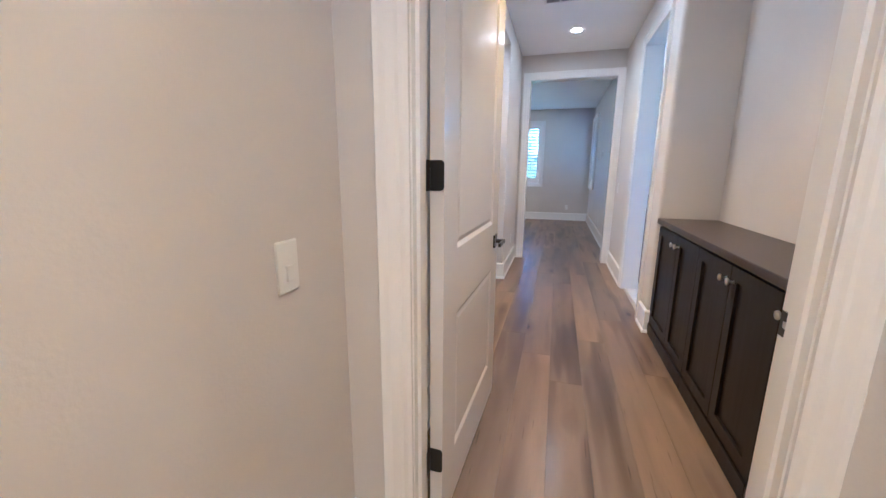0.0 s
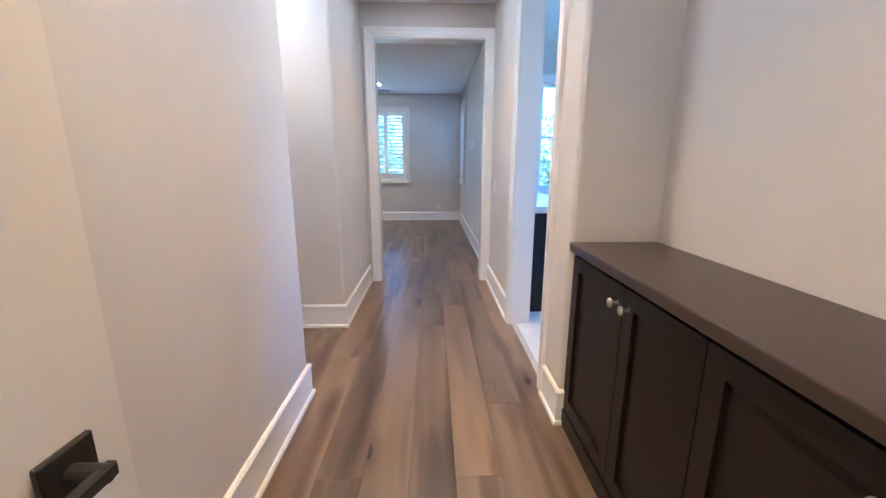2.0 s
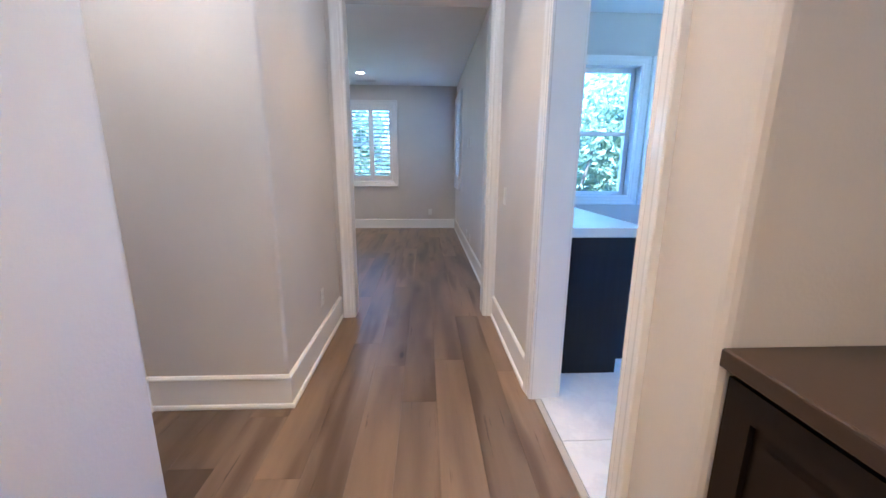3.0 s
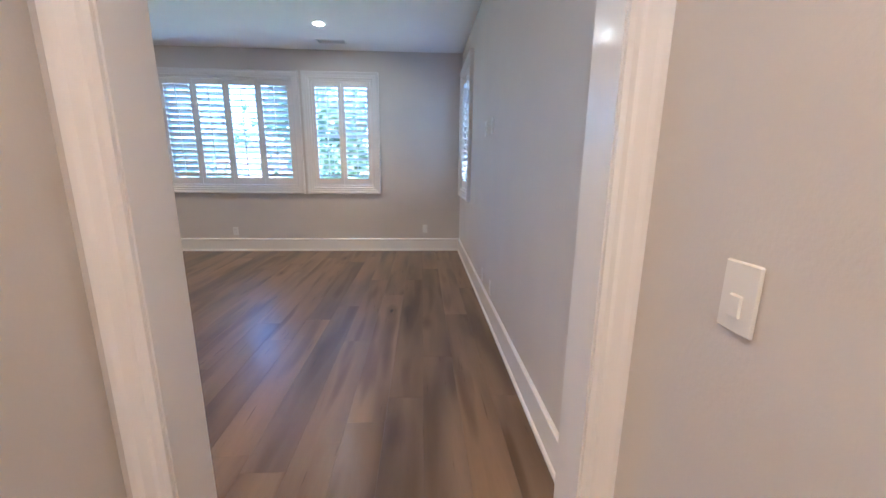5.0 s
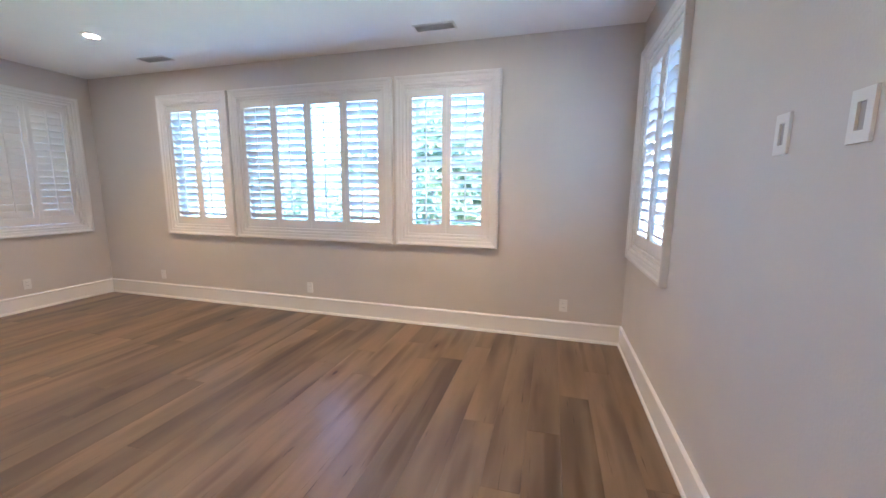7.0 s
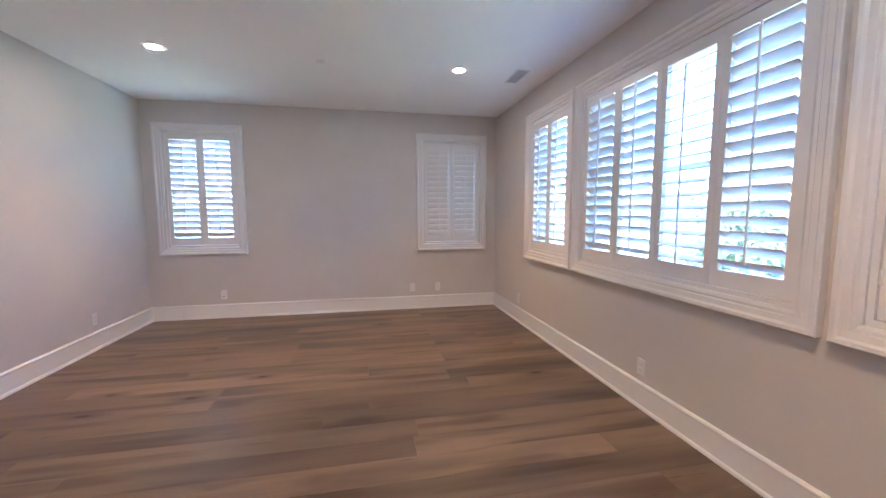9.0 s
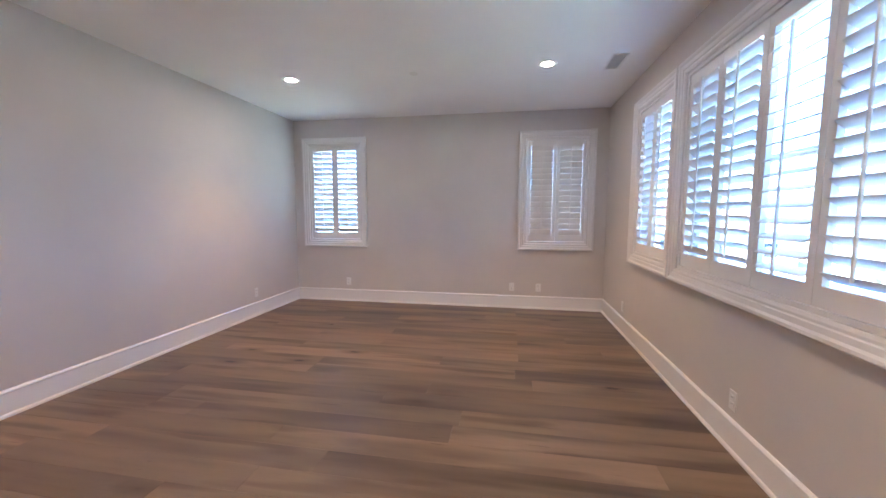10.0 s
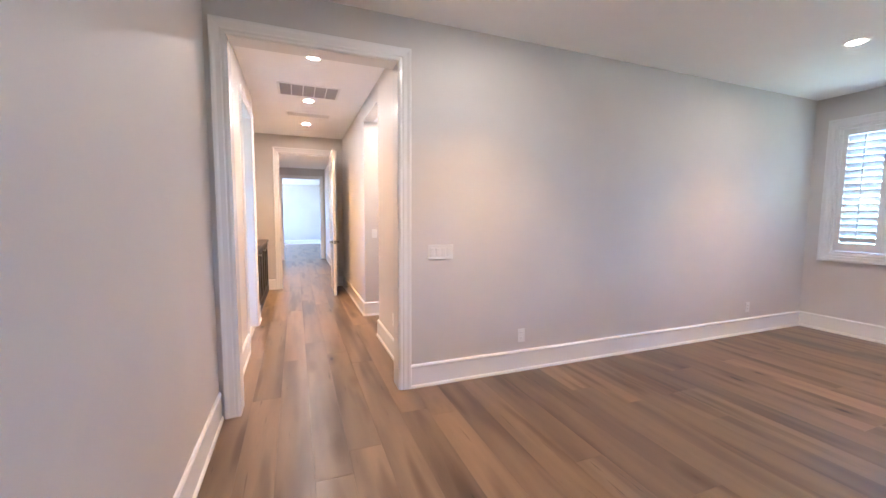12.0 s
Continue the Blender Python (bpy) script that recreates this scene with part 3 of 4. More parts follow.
def shutters(m, width, tilts, label):
    """Plantation shutters: local x along the wall, -y into the room, z up from the floor."""
    s = thing("plantation_shutter", m, label, "window shutter", "plantation shutters of the bedroom")
    part("casing", casing_ring(IN, width - IN, Z0 + IN, Z1 - IN, SHUTTER_CASING), shutter_paint, s)
    f0, f1 = IN + 0.002, width - IN - 0.002
    a, b = Z0 + IN + 0.002, Z1 - IN - 0.002
    t = 0.024
    bm = slab([f0, f0 + t, f1 - t, f1], [a, a + t, b - t, b], lambda u, v: not (f0 + t < u < f1 - t and a + t < v < b - t), -0.010, 0.055, lambda u, v, q: (u, q, v))
    part("hanging_frame", bm, shutter_paint, s)
    n = len(tilts)
    p0, p1 = f0 + t + 0.002, f1 - t - 0.002
    pw = (p1 - p0) / n
    st, za, zb = 0.043, a + t + 0.003, b - t - 0.003
    lo, hi = 1.056, 2.280
    lmesh = None
    for i, tilt in enumerate(tilts):
        x0, x1 = p0 + i * pw + 0.0012, p0 + (i + 1) * pw - 0.0012
        bm = slab([x0, x0 + st, x1 - st, x1], [za, lo, hi, zb], lambda u, v: not (x0 + st < u < x1 - st and lo < v < hi), 0.0, 0.030, lambda u, v, q: (u, q, v))
        panel = part("shutter_panel", bm, shutter_paint, s)
        if lmesh is None:
            lmesh = louver_mesh(x1 - x0 - 2 * st - 0.004)
        count = 16
        pitch = (hi - lo) / count
        for k in range(count):
            lv = part("louver", lmesh, shutter_paint, panel)
            wob = ((k * 37 + i * 11) % 7 - 3) * 0.5
            lv.matrix_basis = pose(x0 + st + 0.002, 0.015, lo + pitch * (k + 0.5), tilt + wob)
        c, r = math.cos(radians(tilt)), math.sin(radians(tilt))
        ym, zm = 0.015 - 0.038 * c - 0.009, -0.038 * r
        xm = (x0 + x1) / 2
        part("tilt_rod", boxed(xm - 0.006, xm + 0.006, ym - 0.006, ym + 0.006, max(lo - 0.02, lo + 0.02 + zm), min(hi + 0.0, hi - 0.03 + zm), 0.002), shutter_paint, panel)
        edge = x0 if i % 2 == 0 else x1
        for hz in (za + 0.16, zb - 0.16):
            part("hinge", boxed(edge - 0.006, edge + 0.006, -0.004, 0.001, hz - 0.03, hz + 0.03, 0.001), plastic, panel)
    return s


k = 0
for ws, rz, wx in ((NORTH_WINDOWS, NORTH, BY1), (WEST_WINDOWS, WEST, BX0), (EAST_WINDOWS, EAST, BX1)):
    for a, b, tilts in ws:
        k += 1
        w = b - a
        m = pose(a, wx, 0, 0, 0, rz) if rz == NORTH else pose(wx, a, 0, 0, 0, rz) if rz == WEST else pose(wx, b, 0, 0, 0, rz)
        state = "nearly closed" if max(tilts) < -62 else "half open"
        shutters(m, w, tilts, f"white {'four' if len(tilts) == 4 else 'two'}-panel plantation shutters with {state} louvers")
        window_unit(f"window_{k}", m @ pose(IN, 0, 0), w - 2 * IN, Z0 + IN, Z1 - IN, EXT, "white framed window behind plantation shutters")
for a, b in BATH_WINDOWS:
    k += 1
    window_unit(f"window_{k}", pose(a + 0.09, BATH_N, 0), b - a - 0.18, 0.94, 2.262, EXT, "white single-hung bathroom window with trees outside", True)
# Added windows, all out of view, that bring light to both rooms.
for wx, hole, room in ((SX1, FAR_HOLES[0], "far room"), (SX1, FAR_HOLES[1], "far room"), (BATH_E, BATH_HOLE, "bathroom side")):
    k += 1
    a, b, c, d = hole
    window_unit(f"window_{k}", pose(wx, b, 0, 0, 0, EAST), b - a, c, d, 0.15, f"white framed window added out of view to light the {room}", True)


# ---- ceiling fixtures ----
def downlight(x, y, watts, size=112, z=H, colour=(1.0, 0.535, 0.150)):
    d = thing("recessed_downlight", pose(x, y, z), "round recessed ceiling downlight, switched on", "ceiling light", "recessed ceiling downlights")
    part("trim_ring", lathe(bmesh.new(), [(0.050, -0.001), (0.088, 0.0), (0.088, -0.003), (0.080, -0.006), (0.066, -0.006), (0.052, -0.002), (0.050, -0.001)], 36), plastic, d)
    part("lens", lathe(bmesh.new(), [(0, -0.0025), (0.046, -0.0025), (0.0505, -0.0015), (0.0505, 0.0), (0, 0.0)], 36), lens_glow, d, "glowing warm lens")
    lamp = new("downlight_beam", bpy.data.lights.new("downlight_beam", "SPOT"))
    lamp.data.energy, lamp.data.color = watts, colour
    lamp.data.spot_size, lamp.data.spot_blend, lamp.data.shadow_soft_size = radians(size), 0.95, 0.055
    lamp.matrix_world = pose(x, y, z - 0.012)


HALL_BULB = (1.0, 0.485, 0.098)
for y, watts, size in ((2.32, 7.2, 108), (3.59, 5.4, 94), (4.985, 4.2, 106)):
    downlight(-0.030, y, watts, size, H, HALL_BULB)
# Two unseen corridor lamps, added for the warm light on its walls.
for y in (0.10, -0.80):
    downlight(-0.03, y, 6.0, 122)
downlight(-1.03, 4.08, 1.35, 124, PASS_H, HALL_BULB)
for x, y in ((-4.07, 6.94), (-4.08, 9.555), (-1.03, 9.55), (-1.10, 6.80)):
    downlight(x, y, 4.9, 108)


def register(x, y, w, d, label, slats, name="ceiling_vent"):
    v = thing(name, pose(x, y, H), label, "vent")
    f = 0.018
    part("frame", slab([-w / 2, -w / 2 + f, w / 2 - f, w / 2], [-d / 2, -d / 2 + f, d / 2 - f, d / 2], lambda a, b: not (abs(a) < w / 2 - f and abs(b) < d / 2 - f), -0.006, 0.0, lambda a, b, t: (a, b, t)), plastic, v)
    part("backing", boxed(-w / 2 + f, w / 2 - f, -d / 2 + f, d / 2 - f, -0.0012, -0.0002), vent_grey, v)
    for i in range(slats):
        yy = -d / 2 + f + (i + 0.5) * (d - 2 * f) / slats
        s = part("slat", boxed(-w / 2 + f, w / 2 - f, -0.0075, 0.0075, -0.0006, 0.0006), plastic, v)
        s.matrix_basis = pose(0, yy, -0.0062, 32)


register(-1.03, 10.16, 0.36, 0.14, "white slatted ceiling supply vent near the windows", 7)
register(-4.125, 10.168, 0.36, 0.14, "white slatted ceiling supply vent near the windows", 7)
register(-0.045, 2.90, 0.58, 0.17, "white slatted ceiling supply vent in the hall", 8)


def return_grille():
    g = thing("return_air_grille", pose(-0.02, 3.99, H), "white five-bay return air grille in the hall ceiling", "vent")
    w, d, f = 0.66, 0.42, 0.022
    bays = [-w / 2 + f + i * (w - 2 * f) / 5 for i in range(6)]
    part("frame", slab([-w / 2, w / 2] + [b + s * 0.005 for b in bays for s in (-1, 1)], [-d / 2, -d / 2 + f, d / 2 - f, d / 2],
                       lambda a, b: abs(b) > d / 2 - f or a < bays[0] or a > bays[-1] or any(abs(a - q) < 0.005 for q in bays), -0.008, 0.0, lambda a, b, t: (a, b, t)), plastic, g)
    part("backing", boxed(-w / 2 + f, w / 2 - f, -d / 2 + f, d / 2 - f, -0.0012, -0.0002), vent_grey, g)
    for i in range(5):
        for j in range(16):
            s = part("slat", boxed(bays[i] + 0.005, bays[i + 1] - 0.005, -0.009, 0.009, -0.0006, 0.0006), grey_metal, g)
            s.matrix_basis = pose(0, -d / 2 + f + (j + 0.5) * (d - 2 * f) / 16, -0.0068, 35)


return_grille()
sd = thing("smoke_detector", pose(-2.535, 8.22, H), "round white smoke detector on the ceiling", "smoke detector")
part("base", lathe(bmesh.new(), [(0, 0), (0.072, 0), (0.072, -0.010), (0, -0.010)], 32), plastic, sd)
part("cover", lathe(bmesh.new(), [(0, -0.038), (0.045, -0.037), (0.056, -0.030), (0.061, -0.018), (0.061, -0.0102), (0, -0.0102)], 32), plastic, sd)
part("sounder_slots", lathe(bmesh.new(), [(0.024, -0.0385), (0.030, -0.0385), (0.030, -0.0372), (0.024, -0.0372), (0.024, -0.0385)], 24), grey_metal, sd)
sp = thing("sprinkler_cover", pose(-4.10, 8.26, H), "flat white concealed sprinkler cover plate", "sprinkler")
part("plate", lathe(bmesh.new(), [(0, -0.008), (0.040, -0.008), (0.042, -0.005), (0.036, 0.0), (0, 0.0)], 28), plastic, sp)


# ---- switches and outlets ----
def outlet(x, y, z, rz):
    o = thing("wall_outlet", pose(x, y, z, 0, 0, rz), "white duplex wall outlet above the baseboard", "outlet", "wall outlets")
    part("cover_plate", boxed(-0.036, 0.036, -0.006, 0.0, -0.058, 0.058, 0.002), plastic, o)
    for s in (-1, 1):
        r = part("receptacle", boxed(-0.017, 0.017, -0.0085, -0.0055, s * 0.021 - 0.014, s * 0.021 + 0.014, 0.002), plastic, o)
        for sx in (-0.006, 0.006):
            part("slot", boxed(sx - 0.001, sx + 0.001, -0.0089, -0.0084, s * 0.021 - 0.002, s * 0.021 + 0.006), dark_gap, r)


for x, z in ((0.134, 0.33), (-2.61, 0.29), (-4.79, 0.30)):
    outlet(x, BY1, z, NORTH)
for y in (6.80, 9.276, 9.645):
    outlet(BX0, y, 0.305, WEST)
for x in (-1.64, -4.69):
    outlet(x, BY0, 0.31, SOUTH)
for y in (8.265, 7.86):
    outlet(BX1, y, 0.275, EAST)
outlet(HX0, 5.285, 0.36, WEST)


def switch(x, y, z, rz, gangs, label):
    w = 0.070 + 0.0465 * (gangs - 1)
    s = thing("light_switch", pose(x, y, z, 0, 0, rz), label, "light switch")
    part("cover_plate", boxed(-w / 2, w / 2, -0.006, 0.0, -0.058, 0.058, 0.0025), plastic, s)
    for i in range(gangs):
        c = (i - (gangs - 1) / 2) * 0.0465
        part("switch_frame", boxed(c - 0.0175, c + 0.0175, -0.0075, -0.0055, -0.034, 0.034, 0.001), plastic, s)
        r = part("rocker", boxed(c - 0.0155, c + 0.0155, -0.012, -0.007, -0.031, 0.031, 0.002), plastic, s)
        r.matrix_basis = pose(0, 0, 0, 2.5)
    return s


def dimmer(x, y, z, rz, label):
    s = thing("light_switch", pose(x, y, z, 0, 0, rz), label, "light switch")
    part("cover_plate", boxed(-0.036, 0.036, -0.007, 0.0, -0.060, 0.060, 0.003), plastic, s)
    part("paddle", boxed(-0.013, 0.013, -0.0125, -0.0065, -0.034, 0.006, 0.003), plastic, s)


dimmer(HX1, 5.495, 1.040, EAST, "white single dimmer switch in the hall")
dimmer(HX0 - 0.022, 0.953, 1.035, WEST, "white single dimmer switch beside the doorway")
switch(-0.89, BY0, 1.055, SOUTH, 4, "white four-gang rocker switch beside the opening")
switch(-0.815, PASS0, 1.10, SOUTH, 1, "white single rocker switch in the side passage")


def pass_plate(y, z):
    p = thing("cable_plate", pose(BX1, y, z, 0, 0, EAST), "white open-centred cable wall plate", "wall plate")
    part("cover_plate", slab([-0.035, -0.014, 0.014, 0.035], [-0.060, -0.032, 0.032, 0.060], lambda a, b: not (abs(a) < 0.014 and abs(b) < 0.032), -0.008, 0.0, lambda a, b, t: (a, t, b)), plastic, p)
    part("recess", boxed(-0.014, 0.014, -0.0015, -0.0003, -0.032, 0.032), grey_metal, p)


pass_plate(8.318, 1.562)
pass_plate(8.008, 1.560)


ds = thing("door_stop", pose(HX0 + 0.014, 2.03, 0.10), "small spring door stop on the baseboard", "door stop")
part("flange", lathe(bmesh.new(), [(0, 0), (0.012, 0), (0.012, 0.004), (0, 0.004)], 16, pose(0, 0, 0, 0, 90)), black_metal, ds)
part("spring", lathe(bmesh.new(), [(0.006, 0.003)] + [(0.0045 + 0.0016 * (i % 2), 0.005 + i * 0.004) for i in range(15)] + [(0, 0.064)], 14, pose(0, 0, 0, 0, 90)), black_metal, ds)
part("tip", lathe(bmesh.new(), [(0, 0.062), (0.008, 0.063), (0.009, 0.074), (0, 0.077)], 16, pose(0, 0, 0, 0, 90)), plastic, ds, "white rubber tip")


# ---- built-in cabinets in the niche ----
FRONT = 0.655


def cabinet(y0, y1, splits, knobs):
    w = y1 - y0
    c = thing("base_cabinet", pose(FRONT, y0, 0), "espresso-stained built-in base cabinet with shaker doors", "cabinet", "built-in cabinets of the hall niche")
    part("body", boxed(0.0, NICHE_X - FRONT - 0.004, 0.001, w - 0.001, 0.0, 0.869, 0.001), espresso, c)
    part("plinth", boxed(-0.026, -0.0005, 0.0005, w - 0.0005, 0.0, 0.088, 0.003), espresso, c)
    xs = [0.0, *splits, w]
    for i, (a, b) in enumerate(zip(xs, xs[1:])):
        a, b = a + 0.002, b - 0.002
        z0, z1, r = 0.096, 0.850, 0.062
        bm = slab([a, a + r, b - r, b], [z0, z0 + r, z1 - r, z1], lambda u, v: not (a + r < u < b - r and z0 + r < v < z1 - r), -0.020, -0.001, lambda u, v, t: (t, u, v))
        d = part("door", bm, espresso, c)
        part("panel", boxed(-0.008, -0.0012, a + r, b - r, z0 + r, z1 - r), espresso, d)
        ku = b - 0.036 if knobs[i] == "hi" else a + 0.036
        part("knob", lathe(bmesh.new(), [(0, 0), (0.009, 0), (0.0055, 0.004), (0.0055, 0.017), (0.014, 0.022), (0.0165, 0.026), (0.0155, 0.031), (0, 0.033)], 24, pose(-0.020, ku, 0.784, 0, -90)), nickel, d, "round satin nickel knob", True)
    return c


cabinet(2.577, STUB0 - 0.002, [0.384], ["hi", "lo"])
cabinet(1.758, 2.577, [0.407], ["hi", "lo"])
cabinet(DY1 + 0.030, 1.758, [], ["hi"])
top = thing("worktop", pose(0, 0, 0), "smooth brown stained worktop on the built-in cabinets", "countertop")
Y0, Y1 = DY1 + 0.028, STUB0 - 0.002
part("slab", boxed(HX1 + 0.018, NICHE_X - 0.002, Y0, Y1, 0.870, 0.909), counter_wood, top)
lip = [(0.018, 0.870), (0.003, 0.870), (-0.001, 0.872), (-0.002, 0.876), (-0.002, 0.903), (-0.001, 0.907), (0.003, 0.909), (0.018, 0.909)]
part("front_edge", sweep(bmesh.new(), [[(HX1 + x, Y0, z), (HX1 + x, Y1, z)] for x, z in lip], False), counter_wood, top)


# ---- bathroom ----
va = thing("vanity", pose(BATH_X + 0.072, 4.845, 0), "dark bathroom vanity with a white quartz top", "vanity")
part("body", slab([0, 0.37, 0.44], [0, 0.10, 0.858], lambda u, v: not (u > 0.37 and v < 0.10), 0, 1.75, lambda u, v, t: (u, t, v)), navy, va)
for i in range(3):
    dr = part("door", boxed(0.4405, 0.459, 0.01 + i * 0.58, 0.57 + i * 0.58, 0.115, 0.84, 0.002), navy, va)
    part("knob", lathe(bmesh.new(), [(0, 0), (0.006, 0), (0.006, 0.016), (0.014, 0.022), (0, 0.030)], 16, pose(0.459, 0.09 + i * 0.58, 0.72, 0, 90)), nickel, dr)
part("top", boxed(0.0, 0.475, -0.012, 1.762, 0.860, 0.915, 0.003), quartz, va, "white quartz top")
tb = thing("bathtub", pose(3.05, 6.20, 0), "white freestanding oval bathtub under the windows", "bathtub")
bm = bmesh.new()
rings = []
for sx, sy, z in ((0.64, 0.25, 0.0), (0.70, 0.29, 0.03), (0.75, 0.33, 0.28), (0.80, 0.37, 0.66), (0.815, 0.385, 0.675), (0.81, 0.38, 0.69), (0.775, 0.345, 0.685), (0.74, 0.32, 0.58), (0.66, 0.25, 0.18), (0.55, 0.18, 0.13)):
    rings.append([bm.verts.new((sx * math.copysign(abs(math.cos(q)) ** 0.75, math.cos(q)), sy * math.copysign(abs(math.sin(q)) ** 0.75, math.sin(q)), z)) for q in [2 * math.pi * i / 48 for i in range(48)]])
for a, b in zip(rings, rings[1:]):
    for i in range(48):
        bm.faces.new([a[i], a[(i + 1) % 48], b[(i + 1) % 48], b[i]])
bm.faces.new(rings[0])
bm.faces.new(rings[-1])
part("basin", bm, tub_white, tb, smooth=True)


# ---- outdoors ----
structure(part("ground", boxed(-900, 900, -900, 900, -3.6, -3.2), ground_mat), "unseen green ground, lightened to bounce light up to the ceilings", "ground")
structure(part("foundation_wall", boxed(BX0 - EXT, BATH_E + 0.15, SY0 - 0.15, BY1 + EXT, -3.19, -0.06), stucco), "pale stucco lower storey of the house", "wall")


def tree(x, y, height, spread, seed, leaves=44):
    rng = random.Random(seed)
    t = thing("tree", pose(x, y, -3.2), "leafy green garden tree outside the windows", "tree", "garden trees")
    bm = bmesh.new()

    def limb(a, b, r0, r1, n=7):
        ax = (b - a).normalized()
        u = ax.orthogonal().normalized()
        v = ax.cross(u)
        rows = []
        for s, r in ((0, r0), (0.5, (r0 + r1) / 2), (1, r1)):
            c = a.lerp(b, s) + u * rng.uniform(-0.04, 0.04)
            rows.append([bm.verts.new(c + (u * math.cos(2 * math.pi * i / n) + v * math.sin(2 * math.pi * i / n)) * r) for i in range(n)])
        for p, q in zip(rows, rows[1:]):
            for i in range(n):
                bm.faces.new([p[i], p[(i + 1) % n], q[(i + 1) % n], q[i]])

    fork = Vector((rng.uniform(-0.2, 0.2), rng.uniform(-0.2, 0.2), height * 0.4))
    limb(Vector((0, 0, 0)), fork, 0.17, 0.11)
    tips = []
    for i in range(9):
        q = i * 2.4 + rng.uniform(-0.4, 0.4)
        tip = Vector((math.cos(q) * spread * rng.uniform(0.3, 0.75), math.sin(q) * spread * rng.uniform(0.3, 0.75), height * rng.uniform(0.55, 0.95)))
        limb(fork, tip, 0.07, 0.02, 5)
        tips.append(tip)
    part("trunk", bm, bark, t)
    verts, faces = [], []
    for tip in tips:
        for _ in range(12):
            c = tip + Vector((rng.gauss(0, 1), rng.gauss(0, 1), rng.gauss(0, 0.8))) * spread * 0.27
            for _ in range(leaves):
                p = c + Vector((rng.gauss(0, 1), rng.gauss(0, 1), rng.gauss(0, 1))) * 0.21
                a = Vector((rng.gauss(0, 1), rng.gauss(0, 1), rng.gauss(0, 1))).normalized()
                b = a.orthogonal().normalized() * rng.uniform(0.035, 0.058)
                a = a * rng.uniform(0.075, 0.125)
                i = len(verts)
                verts += [p - a, p + b, p + a, p - b]
                faces.append((i, i + 1, i + 2, i + 3))
    me = bpy.data.meshes.new("crown")
    me.from_pydata(verts, [], faces)
    part("crown", me, leaf_mat, t)


tree(-2.3, 15.4, 6.3, 1.7, 3)
tree(-3.9, 20.5, 5.6, 1.9, 11)
tree(3.3, 11.8, 5.6, 1.7, 5, 22)
tree(5.4, 12.3, 6.8, 2.0, 7)
tree(6.6, 12.8, 6.8, 2.0, 19)
tree(4.6, 15.5, 5.8, 2.0, 17, 30)
tree(-8.5, 19.0, 4.9, 1.8, 9)
tree(5.2, 10.0, 5.4, 1.6, 13, 20)


def far_house(x, y, w, d, h, rz):
    hs = thing("house", pose(x, y, -3.2, 0, 0, rz), "pale stucco house with a clay roof beyond the garden", "house", "far houses")
    body = part("wall", boxed(-w / 2, w / 2, -d / 2, d / 2, 0, h), stucco, hs)
    bm = bmesh.new()
    e = 0.5
    v = [bm.verts.new(p) for p in ((-w / 2 - e, -d / 2 - e, h), (w / 2 + e, -d / 2 - e, h), (w / 2 + e, d / 2 + e, h), (-w / 2 - e, d / 2 + e, h), (-w / 2 + d / 2, 0, h + d * 0.28), (w / 2 - d / 2, 0, h + d * 0.28))]
    for q in ((0, 1, 5, 4), (1, 2, 5), (2, 3, 4, 5), (3, 0, 4), (3, 2, 1, 0)):
        bm.faces.new([v[i] for i in q])
    part("roof", bm, roof_tile, hs)
    for i in range(4):
        wx = -w / 2 + (i + 0.5) * w / 4
        wi = part("window", boxed(wx - 0.6, wx + 0.6, -d / 2 - 0.04, -d / 2 + 0.01, 1.0, 2.3, 0.02), trim_paint, hs)
        part("pane", boxed(wx - 0.52, wx + 0.52, -d / 2 - 0.05, -d / 2 - 0.041, 1.08, 2.22), dark_gap, wi)


far_house(-13, 42, 16, 9, 3.0, 8)
far_house(9, 52, 15, 9, 3.1, -10)
far_house(-40, 26, 14, 9, 3.0, 70)
bm = bmesh.new()
grid = {}
for i in range(60):
    for j in range(6):
        q = radians(20 + i * 3.2)
        r = 140 + j * 70
        z = -3.3 + (0, 4, 13, 23, 31, 18)[j] * (0.6 + 0.8 * noise.noise((i * 0.22, j * 0.5, 3.1)))
        grid[i, j] = bm.verts.new((r * math.cos(q), r * math.sin(q), z))
for i in range(59):
    for j in range(5):
        bm.faces.new([grid[i, j], grid[i + 1, j], grid[i + 1, j + 1], grid[i, j + 1]])
structure(part("backdrop_hills", bm, hill_mat, smooth=True), "low green hills on the horizon", "hills")

# ---- floors, laid in single pieces ----
floor = structure(part("floor", boxed(SX0 - 0.1, BATH_E + 0.1, SY0 - 0.1, BY1 + 0.1, -0.05, -0.0135), dark_gap), "wide-plank brushed oak floor", "floor")
PLANK = 0.190
cache = {}


def plank_mesh(w, length):
    key = (round(w, 3), round(length, 3))
    if key not in cache:
        bm = bmesh.new()
        c = 0.0007
        lo = [bm.verts.new((sx * w / 2, sy * length / 2, -0.012)) for sx, sy in ((-1, -1), (1, -1), (1, 1), (-1, 1))]
        mid = [bm.verts.new((sx * w / 2, sy * length / 2, -c)) for sx, sy in ((-1, -1), (1, -1), (1, 1), (-1, 1))]
        hi = [bm.verts.new((sx * (w / 2 - c), sy * (length / 2 - c), 0)) for sx, sy in ((-1, -1), (1, -1), (1, 1), (-1, 1))]
        for a, b in ((lo, mid), (mid, hi)):
            for i in range(4):
                bm.faces.new([a[i], a[(i + 1) % 4], b[(i + 1) % 4], b[i]])
        bm.faces.new(hi)
        cache[key] = finish(bm)
    return cache[key]


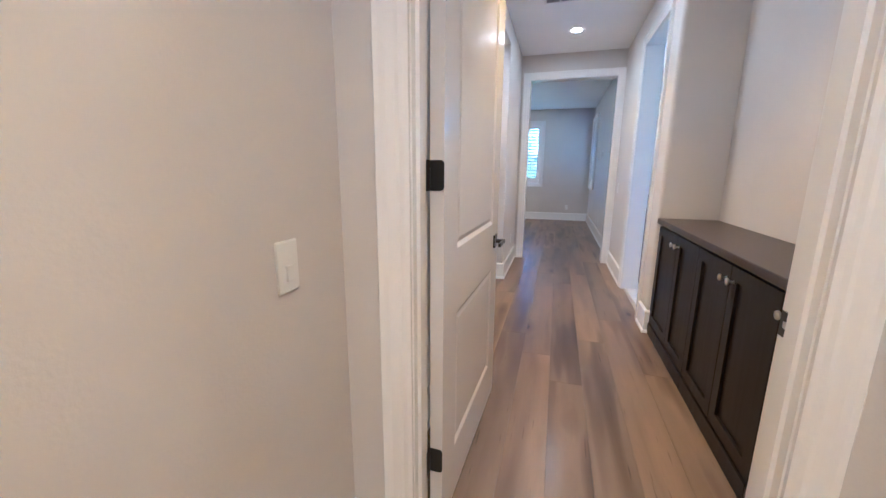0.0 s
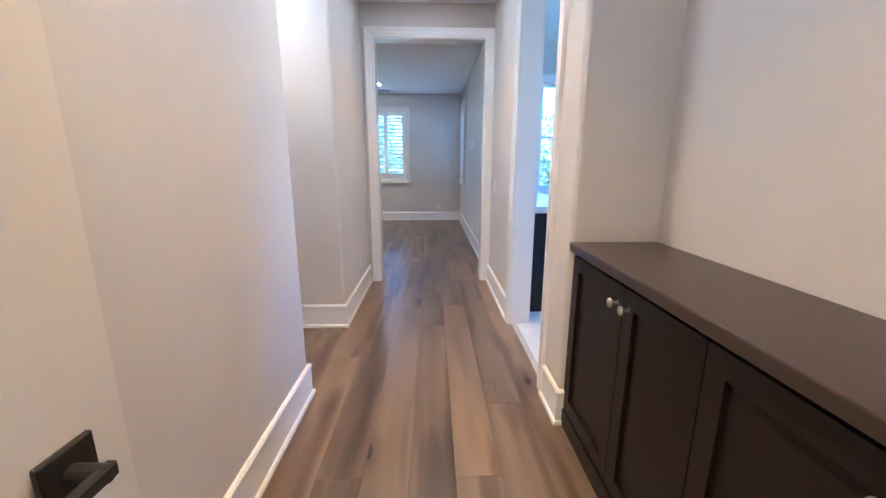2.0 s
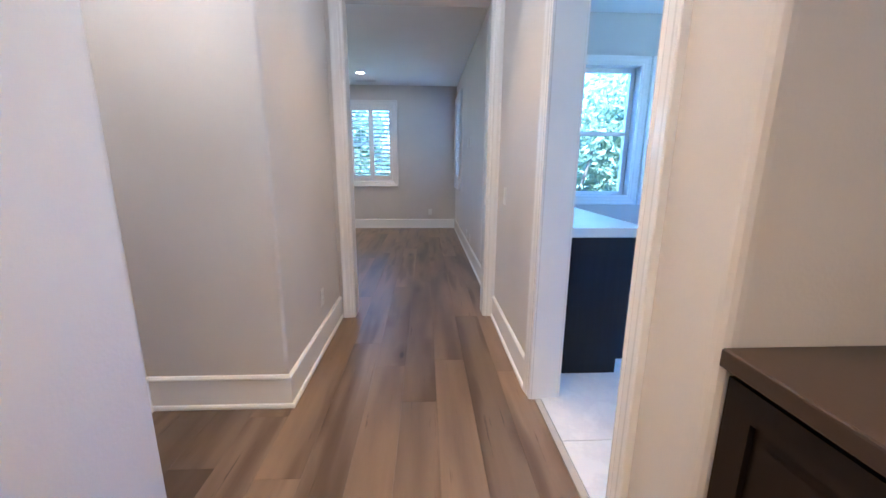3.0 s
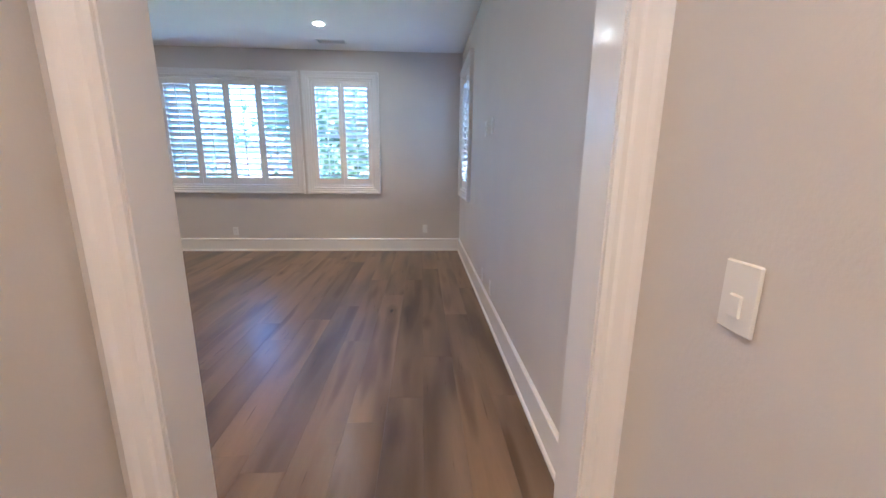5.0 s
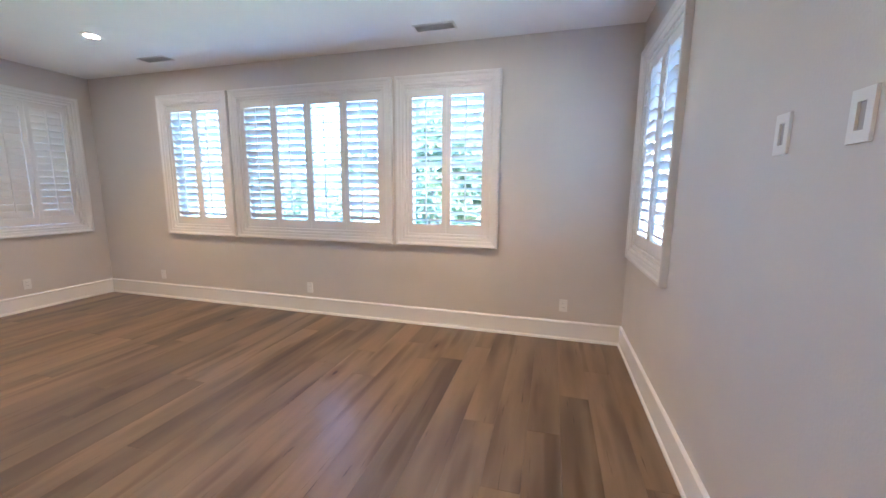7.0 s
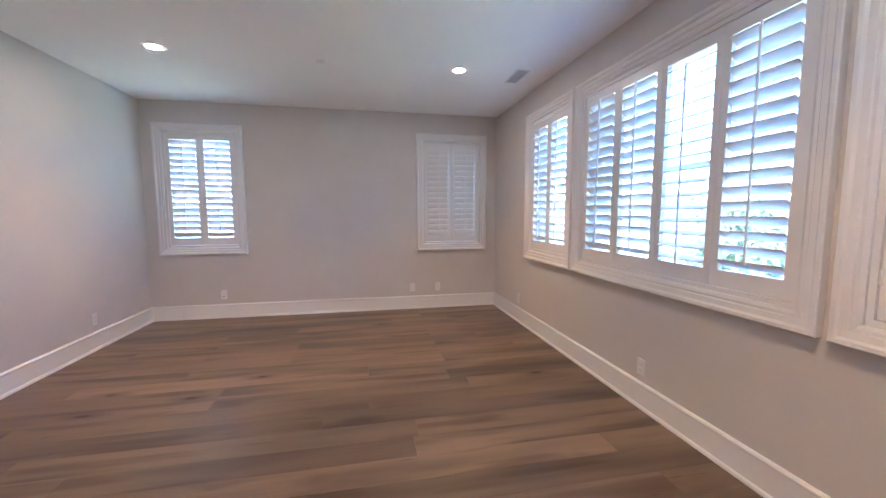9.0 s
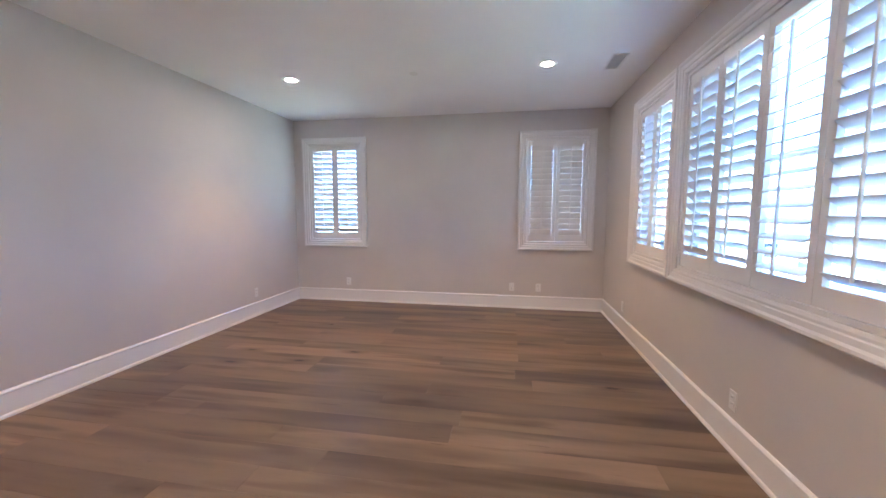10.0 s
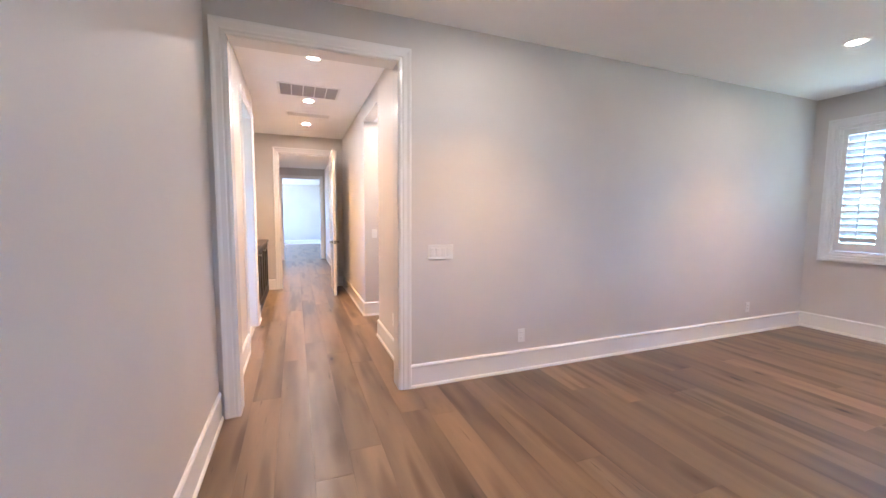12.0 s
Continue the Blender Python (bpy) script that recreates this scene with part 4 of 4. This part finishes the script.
def lay_row(x0, x1, y0, y1, rng, joints=(), tones=()):
    """Boards end to end between y0 and y1; joints and tones name ends and shades that are known for the row."""
    ends = [y for y in joints if y0 < y < y1]
    y = y0
    while y < y1 - 0.02:
        length = rng.choice((1.5, 1.9, 2.2, 2.2)) if y > y0 else rng.choice((0.5, 0.8, 1.2, 1.6, 1.9))
        stop = min([e for e in ends if e > y + 0.02] + [y1])
        if stop - y - length < 0.35:
            length = stop - y
        shade = rng.gauss(0, 1)
        k = max(0.62, min(1.42, 1.0 + 0.13 * shade))
        for a, b, tone in tones:
            if a < y + length / 2 < b:
                k = tone
        warm = rng.uniform(-0.05, 0.05)
        p = part("plank", plank_mesh(x1 - x0 - 0.0006, length - 0.0006), oak, floor)
        p.color = (k * (1 + warm * 0.4), k, k * (1 - warm), 1)
        p.matrix_basis = pose((x0 + x1) / 2, y + length / 2, 0)
        y += length


rng = random.Random(4)
ORIGIN = -0.855
# rows with board ends and shades that stand out: joints, then (from, to, shade)
KNOWN = {
    3: ((0.75, 2.78, 6.60), ((0.75, 2.78, 1.30), (2.78, 4.9, 1.0), (4.9, 6.6, 0.85), (6.6, 8.6, 1.15))),
    4: ((2.45, 4.60), ((0.4, 2.45, 0.95), (2.45, 4.6, 0.88))),
    5: ((1.20, 3.10, 5.05), ((1.2, 3.1, 0.92), (3.1, 5.05, 1.08))),
    6: ((1.60, 3.58), ((1.6, 3.58, 1.15), (3.58, 5.6, 0.90))),
    -14: ((9.30,), ((9.3, 10.6, 0.60), (7.4, 9.3, 1.10))),
    -9: ((7.10, 8.90), ((7.1, 8.9, 0.85), (8.9, 10.6, 1.18))),
}
i = 0
while ORIGIN + i * PLANK < BX1 + 0.01:
    lay_row(ORIGIN + i * PLANK, ORIGIN + (i + 1) * PLANK, CY - 0.1, BY1 + 0.02, rng, *KNOWN.get(i, ()))
    i += 1
i = 1
while ORIGIN - i * PLANK > BX0 - PLANK:
    lay_row(max(BX0 - 0.02, ORIGIN - i * PLANK), ORIGIN - (i - 1) * PLANK, BY0 - 0.02, BY1 + 0.02, rng, *KNOWN.get(-i, ()))
    i += 1
for i in range(1, 11):
    lay_row(ORIGIN - i * PLANK, ORIGIN - (i - 1) * PLANK, PASS0 - 0.02, PASS1 + 0.02, rng)
bm = bmesh.new()
x = SX0
while x < SX1:
    y = SY0
    while y < CY - 0.11:
        ln = min(rng.choice((1.2, 1.6, 2.1)), CY - 0.1 - y)
        box(bm, x + 0.0005, x + PLANK - 0.0005, y + 0.0005, y + ln - 0.0005, -0.012, 0.0)
        y += ln
    x += PLANK
rest = part("planks", bm, oak, floor)
rest["kind"] = "stuff"
# bathroom tiles
structure(part("threshold", boxed(HX1 + 0.018, HX1 + 0.05, STUB1 + 0.002, BATH1 - 0.004, -0.010, 0.006, 0.002), stucco), "pale stone threshold strip at the bathroom", "threshold")
tiles = structure(part("floor_bath", boxed(HX1 + 0.052, BATH_E, STUB1 - 0.1, BATH_N, -0.030, -0.004), plastic), "pale marble tile floor of the bathroom", "floor")
tm = boxed(-0.2985, 0.2985, -0.2985, 0.2985, -0.003, 0.007, 0.0012)
tm = finish(tm)
for i in range(6):
    for j in range(6):
        t = part("tile", tm, tile_mat, tiles)
        t.matrix_basis = pose(HX1 + 0.052 + 0.30 + i * 0.60, STUB1 + 0.22 + j * 0.60, 0)
